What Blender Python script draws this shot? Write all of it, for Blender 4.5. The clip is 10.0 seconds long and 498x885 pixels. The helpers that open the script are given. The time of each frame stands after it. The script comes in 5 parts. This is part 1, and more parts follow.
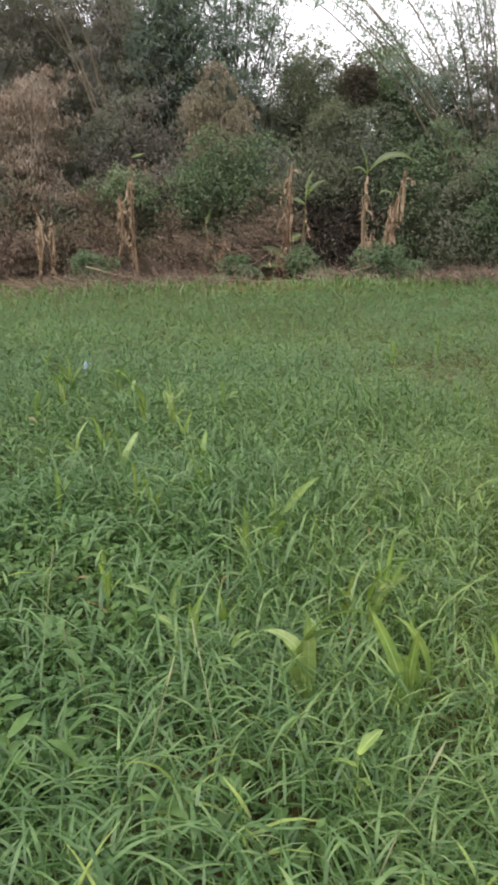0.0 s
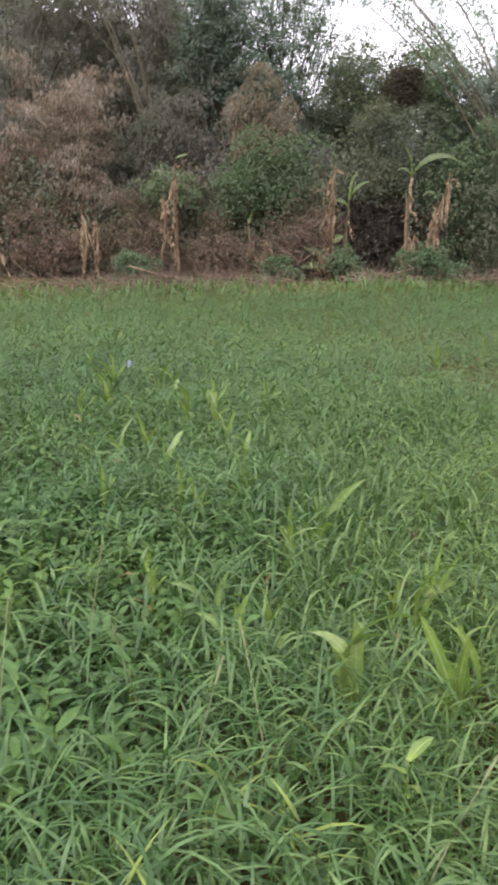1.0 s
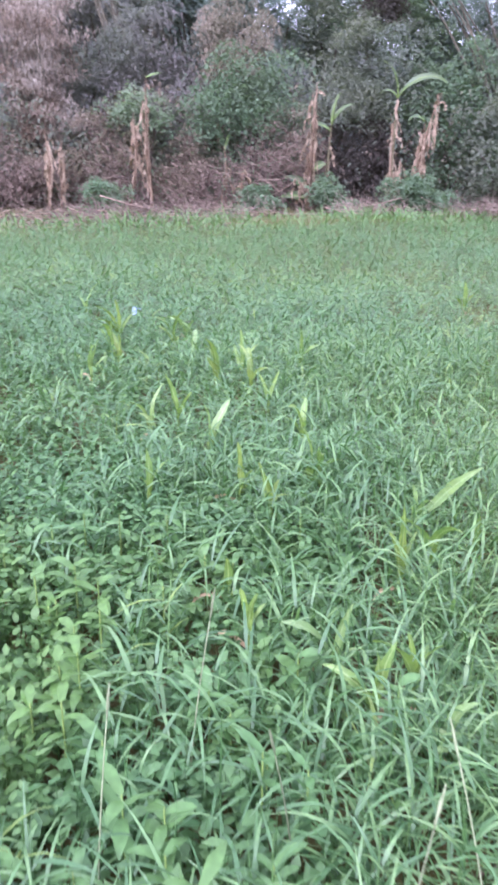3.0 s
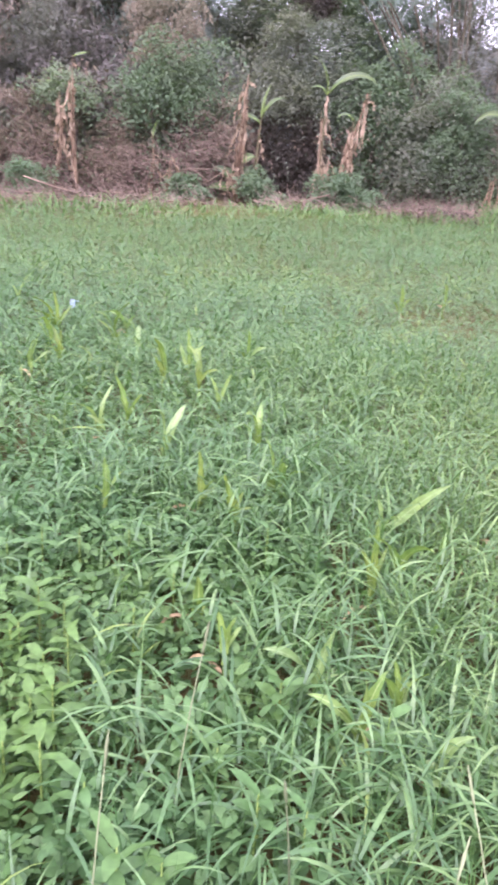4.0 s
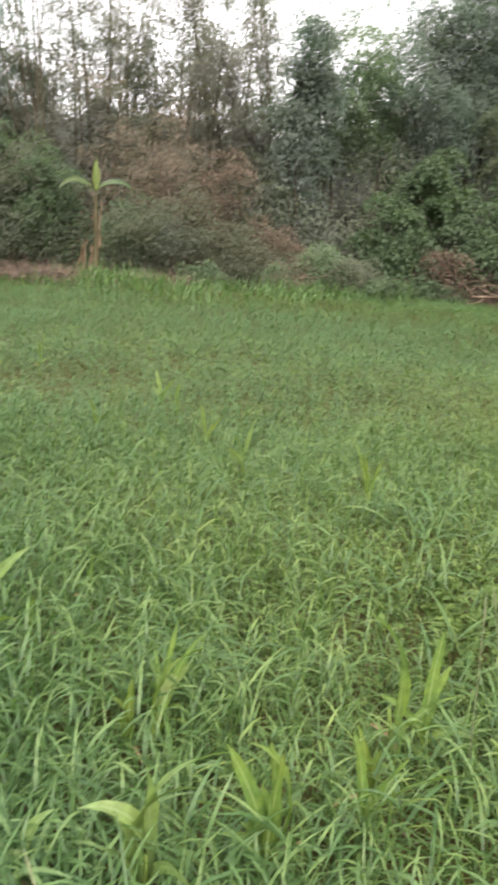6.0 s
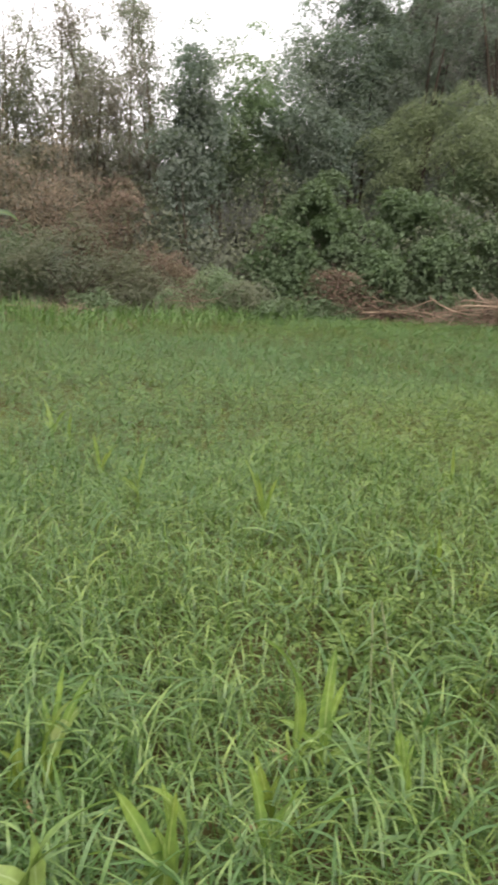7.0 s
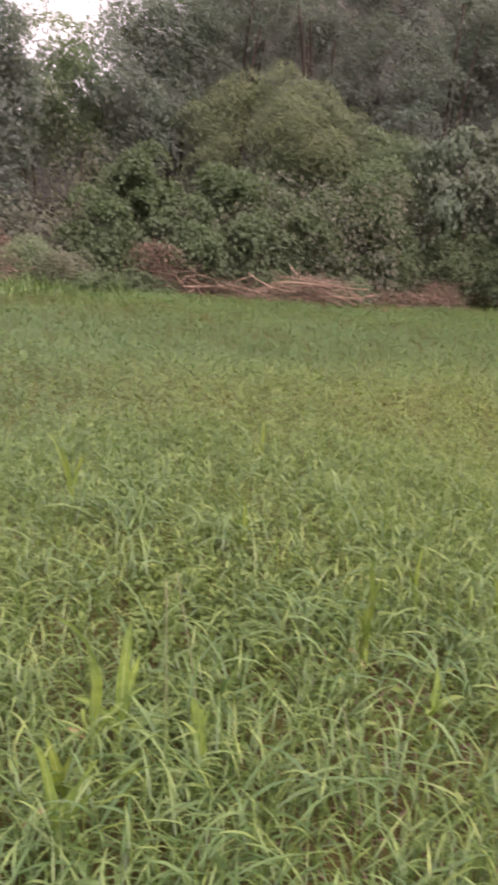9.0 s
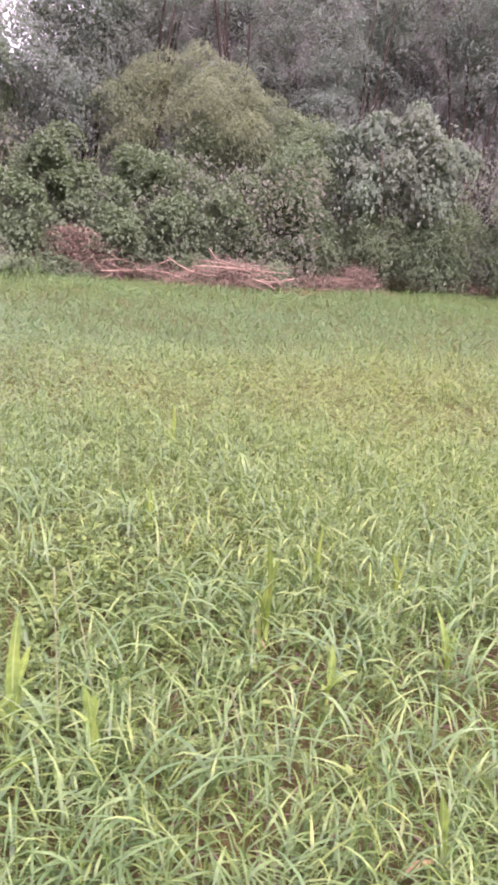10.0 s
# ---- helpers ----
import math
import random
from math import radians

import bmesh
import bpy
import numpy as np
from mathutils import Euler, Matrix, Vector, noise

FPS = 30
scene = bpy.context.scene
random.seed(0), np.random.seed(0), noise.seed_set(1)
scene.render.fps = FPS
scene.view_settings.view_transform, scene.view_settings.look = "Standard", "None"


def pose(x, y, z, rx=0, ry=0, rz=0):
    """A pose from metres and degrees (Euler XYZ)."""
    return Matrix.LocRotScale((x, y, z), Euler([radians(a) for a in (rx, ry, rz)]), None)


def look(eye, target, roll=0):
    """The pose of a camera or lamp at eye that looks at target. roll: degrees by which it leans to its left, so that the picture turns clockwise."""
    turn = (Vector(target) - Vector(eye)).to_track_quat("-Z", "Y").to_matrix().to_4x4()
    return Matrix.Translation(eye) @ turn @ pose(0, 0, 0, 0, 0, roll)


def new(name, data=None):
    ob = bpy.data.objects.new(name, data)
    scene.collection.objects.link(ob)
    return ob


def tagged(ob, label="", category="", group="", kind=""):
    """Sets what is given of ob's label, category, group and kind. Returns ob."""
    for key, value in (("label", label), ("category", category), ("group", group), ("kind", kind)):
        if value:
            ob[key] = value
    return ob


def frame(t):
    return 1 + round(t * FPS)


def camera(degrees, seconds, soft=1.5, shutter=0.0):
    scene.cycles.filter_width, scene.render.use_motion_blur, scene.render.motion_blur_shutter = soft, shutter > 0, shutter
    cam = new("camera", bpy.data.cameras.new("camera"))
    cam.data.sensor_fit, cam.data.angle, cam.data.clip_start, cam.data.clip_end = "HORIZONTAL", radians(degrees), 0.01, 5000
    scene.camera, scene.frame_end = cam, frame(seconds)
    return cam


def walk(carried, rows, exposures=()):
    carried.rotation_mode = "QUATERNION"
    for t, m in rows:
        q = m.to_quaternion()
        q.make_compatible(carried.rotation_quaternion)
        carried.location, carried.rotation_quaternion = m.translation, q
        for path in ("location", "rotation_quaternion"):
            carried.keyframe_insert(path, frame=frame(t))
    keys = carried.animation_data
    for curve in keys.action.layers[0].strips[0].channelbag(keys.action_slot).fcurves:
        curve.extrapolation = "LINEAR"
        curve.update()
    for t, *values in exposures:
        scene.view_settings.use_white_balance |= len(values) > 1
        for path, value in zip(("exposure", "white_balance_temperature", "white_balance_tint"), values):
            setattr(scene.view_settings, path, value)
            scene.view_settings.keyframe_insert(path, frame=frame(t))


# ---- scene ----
cam = camera(34.6, 10.0, soft=3.2, shutter=0.6)
PATH = [
    (0, (0.561, -0.594, 1.48), (0.474, 1.33, 0.941), -0.2),
    (0.5, (0.543, -0.595, 1.481), (0.406, 1.329, 0.952), -0.0),
    (1, (0.52, -0.588, 1.475), (0.342, 1.33, 0.938), 0.2),
    (1.5, (0.379, -0.515, 1.447), (0.156, 1.378, 0.843), 1.3),
    (2, (0.235, -0.447, 1.481), (0.117, 1.413, 0.755), 3.0),
    (2.5, (0.139, -0.259, 1.446), (-0.003, 1.61, 0.749), 1.0),
    (2.7, (0.09, -0.074, 1.448), (-0.038, 1.798, 0.756), 0.3),
    (3.8, (-0.177, 0.143, 1.518), (-0.07, 2.008, 0.804), 3.6),
    (4, (-0.186, 0.16, 1.508), (-0.05, 2.023, 0.794), 3.9),
    (4.5, (-0.132, 0.181, 1.507), (0.222, 2.031, 0.836), 5.3),
    (5, (-0.073, 0.169, 1.513), (0.567, 1.963, 0.902), 6.5),
    (5.5, (-0.018, 0.158, 1.521), (0.832, 1.871, 0.935), 5.5),
    (5.7, (-0.002, 0.152, 1.515), (0.912, 1.842, 0.958), 5.2),
    (6.8, (0.137, 0.156, 1.501), (1.284, 1.728, 1.042), 2.0),
    (7, (0.121, 0.136, 1.514), (1.31, 1.681, 1.065), 2.2),
    (7.5, (0.135, 0.133, 1.513), (1.397, 1.621, 1.073), 2.3),
    (8, (0.15, 0.133, 1.51), (1.451, 1.584, 1.061), 2.0),
    (8.5, (0.186, 0.122, 1.5), (1.584, 1.474, 1.036), 2.8),
    (9, (0.21, 0.095, 1.5), (1.705, 1.332, 1.014), 4.3),
    (9.5, (0.251, 0.054, 1.496), (1.818, 1.187, 0.985), 4.3),
    (10, (0.281, 0.019, 1.499), (1.882, 1.105, 0.99), 4.5),
]
EXPOSURES = [(0.0, 1.23, 6500, 14), (1.0, 1.3, 6350, 17), (1.5, 1.53, 6350, 19), (1.8, 1.41, 5950, 19), (2.0, 1.36, 5750, 19), (2.5, 2.28, 5050, 31), (4.0, 2.35, 5700, 37), (4.5, 2.08, 6100, 35), (4.7, 1.68, 6400, 23), (5.0, 1.73, 6500, 19), (5.5, 1.71, 6600, 11), (7.0, 1.39, 6750, 13), (7.5, 1.37, 6900, 17), (8.5, 1.39, 7120, 25), (9.0, 1.53, 7070, 39), (9.5, 1.46, 6840, 43), (10.0, 2.42, 6390, 56)]

walk(cam, [(t, look(eye, target, roll)) for t, eye, target, roll in PATH], EXPOSURES)

# ---- sky and light: a bright hazy overcast evening ----
SUN_ELEVATION, SUN_TURN = 48.0, 205.0
world = bpy.data.worlds.new("overcast_sky")
scene.world = world
world.use_nodes = True
wn, wl = world.node_tree.nodes, world.node_tree.links
sky = wn.new("ShaderNodeTexSky")
sky.sky_type = "NISHITA"
sky.sun_disc = False
sky.sun_elevation, sky.sun_rotation = radians(SUN_ELEVATION), radians(SUN_TURN)
sky.dust_density, sky.air_density = 6.0, 1.2
cloud = wn.new("ShaderNodeMixRGB")
cloud.inputs["Fac"].default_value = 0.8
cloud.inputs["Color2"].default_value = (11.4, 11.2, 11.4, 1)
wl.new(sky.outputs[0], cloud.inputs["Color1"])
wl.new(cloud.outputs[0], wn["Background"].inputs["Color"])
wn["Background"].inputs["Strength"].default_value = 0.082

sun = new("sun", bpy.data.lights.new("sun", "SUN"))
sun.data.energy, sun.data.angle, sun.data.color = 1.5, radians(60), (1.0, 0.95, 0.9)
turn = radians(SUN_TURN)
sun.matrix_world = look((30 * math.sin(turn), 30 * math.cos(turn), 30 * math.tan(radians(SUN_ELEVATION))), (0, 0, 0))


# ---- materials ----
def node(m, kind, **values):
    n = m.node_tree.nodes.new(kind)
    for key, value in values.items():
        n.inputs[key].default_value = value
    return n


def ramp(m, stops, fac):
    n = m.node_tree.nodes.new("ShaderNodeValToRGB")
    el = n.color_ramp.elements
    while len(el) < len(stops):
        el.new(0.5)
    for e, (p, c) in zip(el, stops):
        e.position, e.color = p, (*c, 1)
    m.node_tree.links.new(fac, n.inputs[0])
    return n.outputs[0]


def blend(m, mode, fac, a, b):
    n = m.node_tree.nodes.new("ShaderNodeMixRGB")
    n.blend_type = mode
    for key, v in (("Fac", fac), ("Color1", a), ("Color2", b)):
        if isinstance(v, (int, float)):
            n.inputs[key].default_value = v
        elif isinstance(v, tuple):
            n.inputs[key].default_value = (*v, 1)
        else:
            m.node_tree.links.new(v, n.inputs[key])
    return n.outputs[0]


def noise_fac(m, scale, detail=3.0, coords="Position", rough=0.55, distort=0.0):
    geo = m.node_tree.nodes.new("ShaderNodeNewGeometry")
    n = node(m, "ShaderNodeTexNoise", Scale=scale, Detail=detail, Roughness=rough, Distortion=distort)
    m.node_tree.links.new(geo.outputs[coords], n.inputs["Vector"])
    return n.outputs[0]


def attribute(m, name):
    n = m.node_tree.nodes.new("ShaderNodeAttribute")
    n.attribute_name = name
    return n.outputs["Fac"]


def blank(name):
    m = bpy.data.materials.new(name)
    m.use_nodes = True
    return m, m.node_tree.nodes["Principled BSDF"], m.node_tree.nodes["Material Output"]


def leaf_material(name, dark, mid, light, patch=None, patch_scale=0.4, rough=0.5, through_light=0.3, base=None, rib=None, odd=None, gloss=0.45, warm=None):
    """Foliage: a colour for each leaf, patches over metres, a pale base or rib, some light passing through."""
    m, bsdf, out = blank(name)
    links = m.node_tree.links
    geo = m.node_tree.nodes.new("ShaderNodeNewGeometry")
    stops = [(0.0, dark), (0.5, mid), (0.96 if odd else 0.93, light)]
    if odd:
        stops += [(0.99, odd)]
    col = ramp(m, stops, geo.outputs["Random Per Island"])
    if patch:
        f = ramp(m, [(0.38, (0, 0, 0)), (0.62, (1, 1, 1))], noise_fac(m, patch_scale, 2.0))
        col = blend(m, "MIX", f, col, blend(m, "MULTIPLY", 1.0, col, patch))
    if warm:
        col = blend(m, "MIX", attribute(m, "across"), col, blend(m, "MULTIPLY", 1.0, col, warm))
    grain = ramp(m, [(0.3, (0.8, 0.8, 0.8)), (0.7, (1.15, 1.15, 1.15))], noise_fac(m, 45.0, 2.0))
    col = blend(m, "MULTIPLY", 1.0, col, grain)
    if base:
        f = ramp(m, [(0.0, (1, 1, 1)), (0.35, (0, 0, 0))], attribute(m, "along"))
        col = blend(m, "MIX", f, col, base)
    if rib:
        f = ramp(m, [(0.0, (1, 1, 1)), (0.16, (0, 0, 0))], attribute(m, "across"))
        col = blend(m, "MIX", f, col, rib)
    links.new(col, bsdf.inputs["Base Color"])
    bsdf.inputs["Roughness"].default_value = rough
    bsdf.inputs["Specular IOR Level"].default_value = gloss
    lit = node(m, "ShaderNodeBsdfTranslucent")
    links.new(blend(m, "MULTIPLY", 1.0, col, (1.12, 1.28, 0.7)), lit.inputs["Color"])
    mix = node(m, "ShaderNodeMixShader", Fac=through_light)
    links.new(bsdf.outputs[0], mix.inputs[1])
    links.new(lit.outputs[0], mix.inputs[2])
    links.new(mix.outputs[0], out.inputs["Surface"])
    return m


def rough_material(name, stops, scale, fine, bump=0.4, rough=0.9, stretch=None):
    """Soil, bark and dead stalks: a ramp over two noises, with relief."""
    m, bsdf, out = blank(name)
    links = m.node_tree.links
    geo = m.node_tree.nodes.new("ShaderNodeNewGeometry")
    vec = geo.outputs["Position"]
    if stretch:
        mp = m.node_tree.nodes.new("ShaderNodeMapping")
        mp.inputs["Scale"].default_value = stretch
        links.new(vec, mp.inputs["Vector"])
        vec = mp.outputs[0]
    a = node(m, "ShaderNodeTexNoise", Scale=scale, Detail=4.0, Roughness=0.6)
    b = node(m, "ShaderNodeTexNoise", Scale=fine, Detail=3.0, Roughness=0.65)
    links.new(vec, a.inputs["Vector"])
    links.new(vec, b.inputs["Vector"])
    f = blend(m, "MIX", 0.5, a.outputs[0], b.outputs[0])
    col = ramp(m, stops, f)
    rnd = m.node_tree.nodes.new("ShaderNodeObjectInfo").outputs["Random"]
    col = blend(m, "MULTIPLY", 1.0, col, ramp(m, [(0, (0.75, 0.75, 0.75)), (1, (1.2, 1.2, 1.2))], rnd))
    links.new(col, bsdf.inputs["Base Color"])
    bsdf.inputs["Roughness"].default_value = rough
    bsdf.inputs["Specular IOR Level"].default_value = 0.12
    bp = node(m, "ShaderNodeBump", Strength=bump, Distance=0.02)
    links.new(b.outputs[0], bp.inputs["Height"])
    links.new(bp.outputs[0], bsdf.inputs["Normal"])
    return m


SOIL = rough_material("soil_and_litter", [(0.3, (0.036, 0.033, 0.0115)), (0.5, (0.062, 0.056, 0.0187)), (0.62, (0.086, 0.069, 0.027)), (0.75, (0.12, 0.092, 0.043))], 1.3, 28.0, 0.8)
GRASS = leaf_material("grass_blades", (0.047, 0.1109, 0.0363), (0.0754, 0.1579, 0.0515), (0.131, 0.2251, 0.0821), patch=(1.1, 1.03, 0.88), patch_scale=0.33, rough=0.42, through_light=0.3, base=(0.06, 0.116, 0.043), gloss=0.45, warm=(1.4, 1.18, 0.98))
GRASS_YELLOW = leaf_material("yellowing_grass_blades", (0.1085, 0.1714, 0.0417), (0.1459, 0.2273, 0.0536), (0.1907, 0.279, 0.0744), patch=(1.1, 1.0, 0.85), patch_scale=0.8, rough=0.45, base=(0.1, 0.135, 0.045))
FRINGE = leaf_material("tall_fringe_grass", (0.0555, 0.1185, 0.0373), (0.0937, 0.1721, 0.0543), (0.1457, 0.2371, 0.0746), patch=(0.9, 0.92, 0.8), patch_scale=0.25, rough=0.5, base=(0.12, 0.17, 0.055))
WEED = leaf_material("broad_weed_leaves", (0.0454, 0.1023, 0.0331), (0.0656, 0.1364, 0.0441), (0.1009, 0.186, 0.0651), patch=(1.15, 1.05, 0.8), patch_scale=1.5, rough=0.5, gloss=0.3, warm=(1.35, 1.1, 0.9))
WEED_DARK = leaf_material("dark_broad_weed_leaves", (0.0521, 0.1201, 0.0353), (0.0749, 0.155, 0.0471), (0.1139, 0.2092, 0.0677), patch=(1.15, 1.05, 0.8), patch_scale=1.5, rough=0.5, gloss=0.35)
MAIZE = leaf_material("maize_leaf", (0.1472, 0.2306, 0.0483), (0.1744, 0.2575, 0.0557), (0.2093, 0.2882, 0.0668), patch=(0.72, 0.82, 0.95), patch_scale=9.0, rough=0.5, through_light=0.32, rib=(0.31, 0.39, 0.16), base=(0.24, 0.34, 0.06))
MAIZE_PALE = leaf_material("pale_maize_leaf", (0.14, 0.235, 0.075), (0.17, 0.265, 0.09), (0.2, 0.295, 0.11), patch=(1.1, 1.0, 0.85), patch_scale=4.0, rough=0.45, through_light=0.32, rib=(0.28, 0.36, 0.17))
MAIZE_YELLOW = leaf_material("yellow_maize_leaf", (0.1254, 0.184, 0.0338), (0.149, 0.2074, 0.0382), (0.1803, 0.2349, 0.0508), patch=(0.72, 0.85, 0.9), patch_scale=9.0, rough=0.5, through_light=0.34, rib=(0.27, 0.34, 0.12), base=(0.2, 0.28, 0.05))
DRY_TIP = leaf_material("dry_maize_leaf", (0.256, 0.176, 0.088), (0.304, 0.216, 0.112), (0.336, 0.264, 0.152), rough=0.8, through_light=0.15)
STRAW = rough_material("straw_stalk", [(0.3, (0.15, 0.1798, 0.091)), (0.7, (0.228, 0.248, 0.14))], 9.0, 60.0, 0.1, 0.7)
SHOOT = rough_material("green_stalk", [(0.3, (0.112, 0.182, 0.042)), (0.7, (0.182, 0.238, 0.063))], 9.0, 60.0, 0.1, 0.6)
# BARK darkened: shade under crowns and in the hollow, put into the colour
SHADED_BARK = rough_material("shaded_bark", [(0.3, (0.03, 0.024, 0.018)), (0.55, (0.055, 0.044, 0.034)), (0.75, (0.09, 0.075, 0.06))], 3.0, 30.0, 0.6, 0.9, (1, 1, 0.25))
BARK = rough_material("grey_brown_bark", [(0.3, (0.05, 0.04, 0.03)), (0.55, (0.095, 0.08, 0.062)), (0.75, (0.16, 0.135, 0.11))], 3.0, 30.0, 0.6, 0.9, (1, 1, 0.25))
CULM = rough_material("bamboo_culm", [(0.3, (0.08, 0.07, 0.05)), (0.55, (0.125, 0.11, 0.075)), (0.75, (0.19, 0.165, 0.12))], 1.5, 12.0, 0.2, 0.6, (1, 1, 0.4))
STEM_DRY = rough_material("dead_banana_stem", [(0.3, (0.0748, 0.0484, 0.0313)), (0.5, (0.1571, 0.105, 0.067)), (0.7, (0.3142, 0.2342, 0.1607))], 4.0, 25.0, 0.8, 0.9, (1, 1, 0.2))
STEM_GREEN = rough_material("live_banana_stem", [(0.3, (0.0796, 0.0612, 0.0404)), (0.5, (0.1285, 0.1102, 0.0606)), (0.7, (0.1775, 0.1591, 0.0969))], 4.0, 25.0, 0.6, 0.8, (1, 1, 0.2))
RIBBON = leaf_material("dry_banana_leaf", (0.14, 0.095, 0.062), (0.28, 0.205, 0.135), (0.52, 0.42, 0.31), patch=(0.7, 0.65, 0.6), patch_scale=3.0, rough=0.85, through_light=0.15)
BANANA = leaf_material("banana_leaf", (0.0349, 0.0647, 0.0281), (0.045, 0.0771, 0.0326), (0.0562, 0.09, 0.0371), patch=(1.3, 1.15, 0.7), patch_scale=1.2, rough=0.45, through_light=0.22, rib=(0.24, 0.30, 0.13))
BANANA_YELLOW = leaf_material("yellowing_banana_leaf", (0.1375, 0.1984, 0.0455), (0.1595, 0.2139, 0.049), (0.1815, 0.2294, 0.0595), rough=0.45, through_light=0.4, rib=(0.45, 0.45, 0.2))
STICK = rough_material("cut_branch", [(0.3, (0.1105, 0.0808, 0.0595)), (0.5, (0.2125, 0.1573, 0.1148)), (0.72, (0.425, 0.34, 0.2465))], 3.0, 20.0, 0.5, 0.9)
TWIG = rough_material("dead_twigs", [(0.3, (0.1008, 0.0703, 0.0532)), (0.5, (0.18, 0.1332, 0.1026)), (0.72, (0.3024, 0.2368, 0.19))], 2.0, 14.0, 0.3, 0.95)
DRY_BAMBOO = leaf_material("dry_bamboo_leaves", (0.142, 0.1122, 0.0854), (0.2272, 0.1871, 0.1464), (0.3327, 0.2892, 0.2335), patch=(0.62, 0.52, 0.45), patch_scale=0.9, rough=0.85, through_light=0.2)
DRY_BROWN = leaf_material("brown_dead_leaves", (0.0819, 0.0547, 0.0413), (0.1326, 0.0927, 0.0702), (0.2106, 0.1558, 0.1209), patch=(0.7, 0.8, 0.6), patch_scale=0.7, rough=0.9, through_light=0.15)
LITTER = leaf_material("grey_brown_litter", (0.05, 0.04, 0.032), (0.085, 0.068, 0.054), (0.15, 0.122, 0.098), patch=(0.8, 0.85, 0.85), patch_scale=0.9, rough=0.9, through_light=0.1)
RED_DRY = leaf_material("reddish_dead_leaves", (0.117, 0.076, 0.0544), (0.1789, 0.1216, 0.088), (0.2546, 0.1862, 0.136), patch=(0.75, 0.8, 0.8), patch_scale=1.5, rough=0.9, through_light=0.15)


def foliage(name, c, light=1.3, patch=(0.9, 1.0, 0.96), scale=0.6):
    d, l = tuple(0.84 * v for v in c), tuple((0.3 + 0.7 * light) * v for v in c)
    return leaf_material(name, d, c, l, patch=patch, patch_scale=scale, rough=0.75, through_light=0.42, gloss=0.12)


# thicket leaf colours, paler and greyer than real leaves: haze mixed into them
LEAF_DARK = foliage("hazed_dark_bamboo_leaves", (0.1509, 0.1791, 0.1548))
LEAF_OLIVE = foliage("olive_grey_leaves", (0.1434, 0.1619, 0.128), patch=(1.06, 1.0, 0.9))
LEAF_GREEN = foliage("mid_green_leaves", (0.1283, 0.1686, 0.103))
LEAF_FRESH = foliage("fresh_green_leaves", (0.1657, 0.2094, 0.1305))
LEAF_SOFT = foliage("soft_olive_leaves", (0.144, 0.178, 0.108), patch=(1.02, 1.0, 0.93), scale=0.8)
LEAF_BROAD = foliage("broad_shrub_leaves", (0.1129, 0.1503, 0.0949), 1.35, (0.95, 1.03, 0.92))
LEAF_PALE = foliage("pale_grey_green_leaves", (0.1431, 0.176, 0.1316), 1.25)
LEAF_DUSK = foliage("dusky_brown_bamboo_leaves", (0.1697, 0.1534, 0.1433), patch=(0.85, 1.0, 0.85))
# nearly neutral grey: the haze before the far wood is in this colour
LEAF_FAR = foliage("hazed_far_wood_leaves", (0.178, 0.1729, 0.1753), 1.25, scale=0.3)
# average leaf colour with the wood's inner shade mixed in, for the backdrop
WOOD_SHADE = rough_material("shaded_wood_tone", [(0.3, (0.075, 0.08, 0.067)), (0.5, (0.11, 0.115, 0.098)), (0.7, (0.15, 0.15, 0.13))], 1.2, 5.0, 1.0, 0.95)
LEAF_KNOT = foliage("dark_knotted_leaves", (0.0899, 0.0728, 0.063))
DRY_DUSK = leaf_material("dusky_dead_leaves", (0.1305, 0.0996, 0.0737), (0.1935, 0.1493, 0.1124), (0.27, 0.2115, 0.1624), patch=(0.75, 0.85, 0.75), patch_scale=0.8, rough=0.9, through_light=0.25)
SCRAP = leaf_material("pale_blue_plastic", (0.168, 0.231, 0.294), (0.182, 0.245, 0.308), (0.196, 0.259, 0.322), rough=0.4)

# ---- mesh helpers ----
rng = np.random.default_rng(7)


def raw_mesh(name, verts, faces, material, along=None, across=None, smooth=False):
    """A mesh from arrays of points and four-cornered faces."""
    verts, faces = np.asarray(verts, np.float32), np.asarray(faces, np.int32)
    me = bpy.data.meshes.new(name)
    me.vertices.add(len(verts))
    me.vertices.foreach_set("co", verts.ravel())
    me.loops.add(faces.size)
    me.loops.foreach_set("vertex_index", faces.ravel())
    me.polygons.add(len(faces))
    me.polygons.foreach_set("loop_start", np.arange(len(faces), dtype=np.int32) * faces.shape[1])
    if smooth:
        me.polygons.foreach_set("use_smooth", np.ones(len(faces), bool))
    for key, values in (("along", along), ("across", across)):
        if values is not None:
            me.attributes.new(key, "FLOAT", "POINT").data.foreach_set("value", np.asarray(values, np.float32).ravel())
    me.update(calc_edges=True)
    me.materials.append(material)
    return me


def joined(chunks):
    """Chunks of (points, faces, along, across) put together."""
    start, vs, fs, al, ac = 0, [], [], [], []
    for v, f, a, c in chunks:
        vs.append(v)
        fs.append(f + start)
        al.append(a)
        ac.append(c)
        start += len(v)
    return np.concatenate(vs), np.concatenate(fs), np.concatenate(al), np.concatenate(ac)


def part(name, chunks, material, parent, label="", smooth=False):
    v, f, a, c = joined(chunks)
    ob = new(name, raw_mesh(name, v, f, material, a, c, smooth))
    ob.parent = parent
    return tagged(ob, label)


def thing(name, x, y, label, category, group="", z=0.0):
    ob = new(name)
    ob.location = (x, y, z)
    ob.empty_display_size = 0.2
    return tagged(ob, label, category, group)


def stuff(name, chunks, material, label):
    v, f, a, c = joined(chunks)
    return tagged(new(name, raw_mesh(name, v, f, material, a, c)), label, "", "", "stuff")


def polar(bearing, d):
    """A place on the ground by its bearing from +y to +x, in degrees, and its distance."""
    return d * math.sin(radians(bearing)), d * math.cos(radians(bearing))


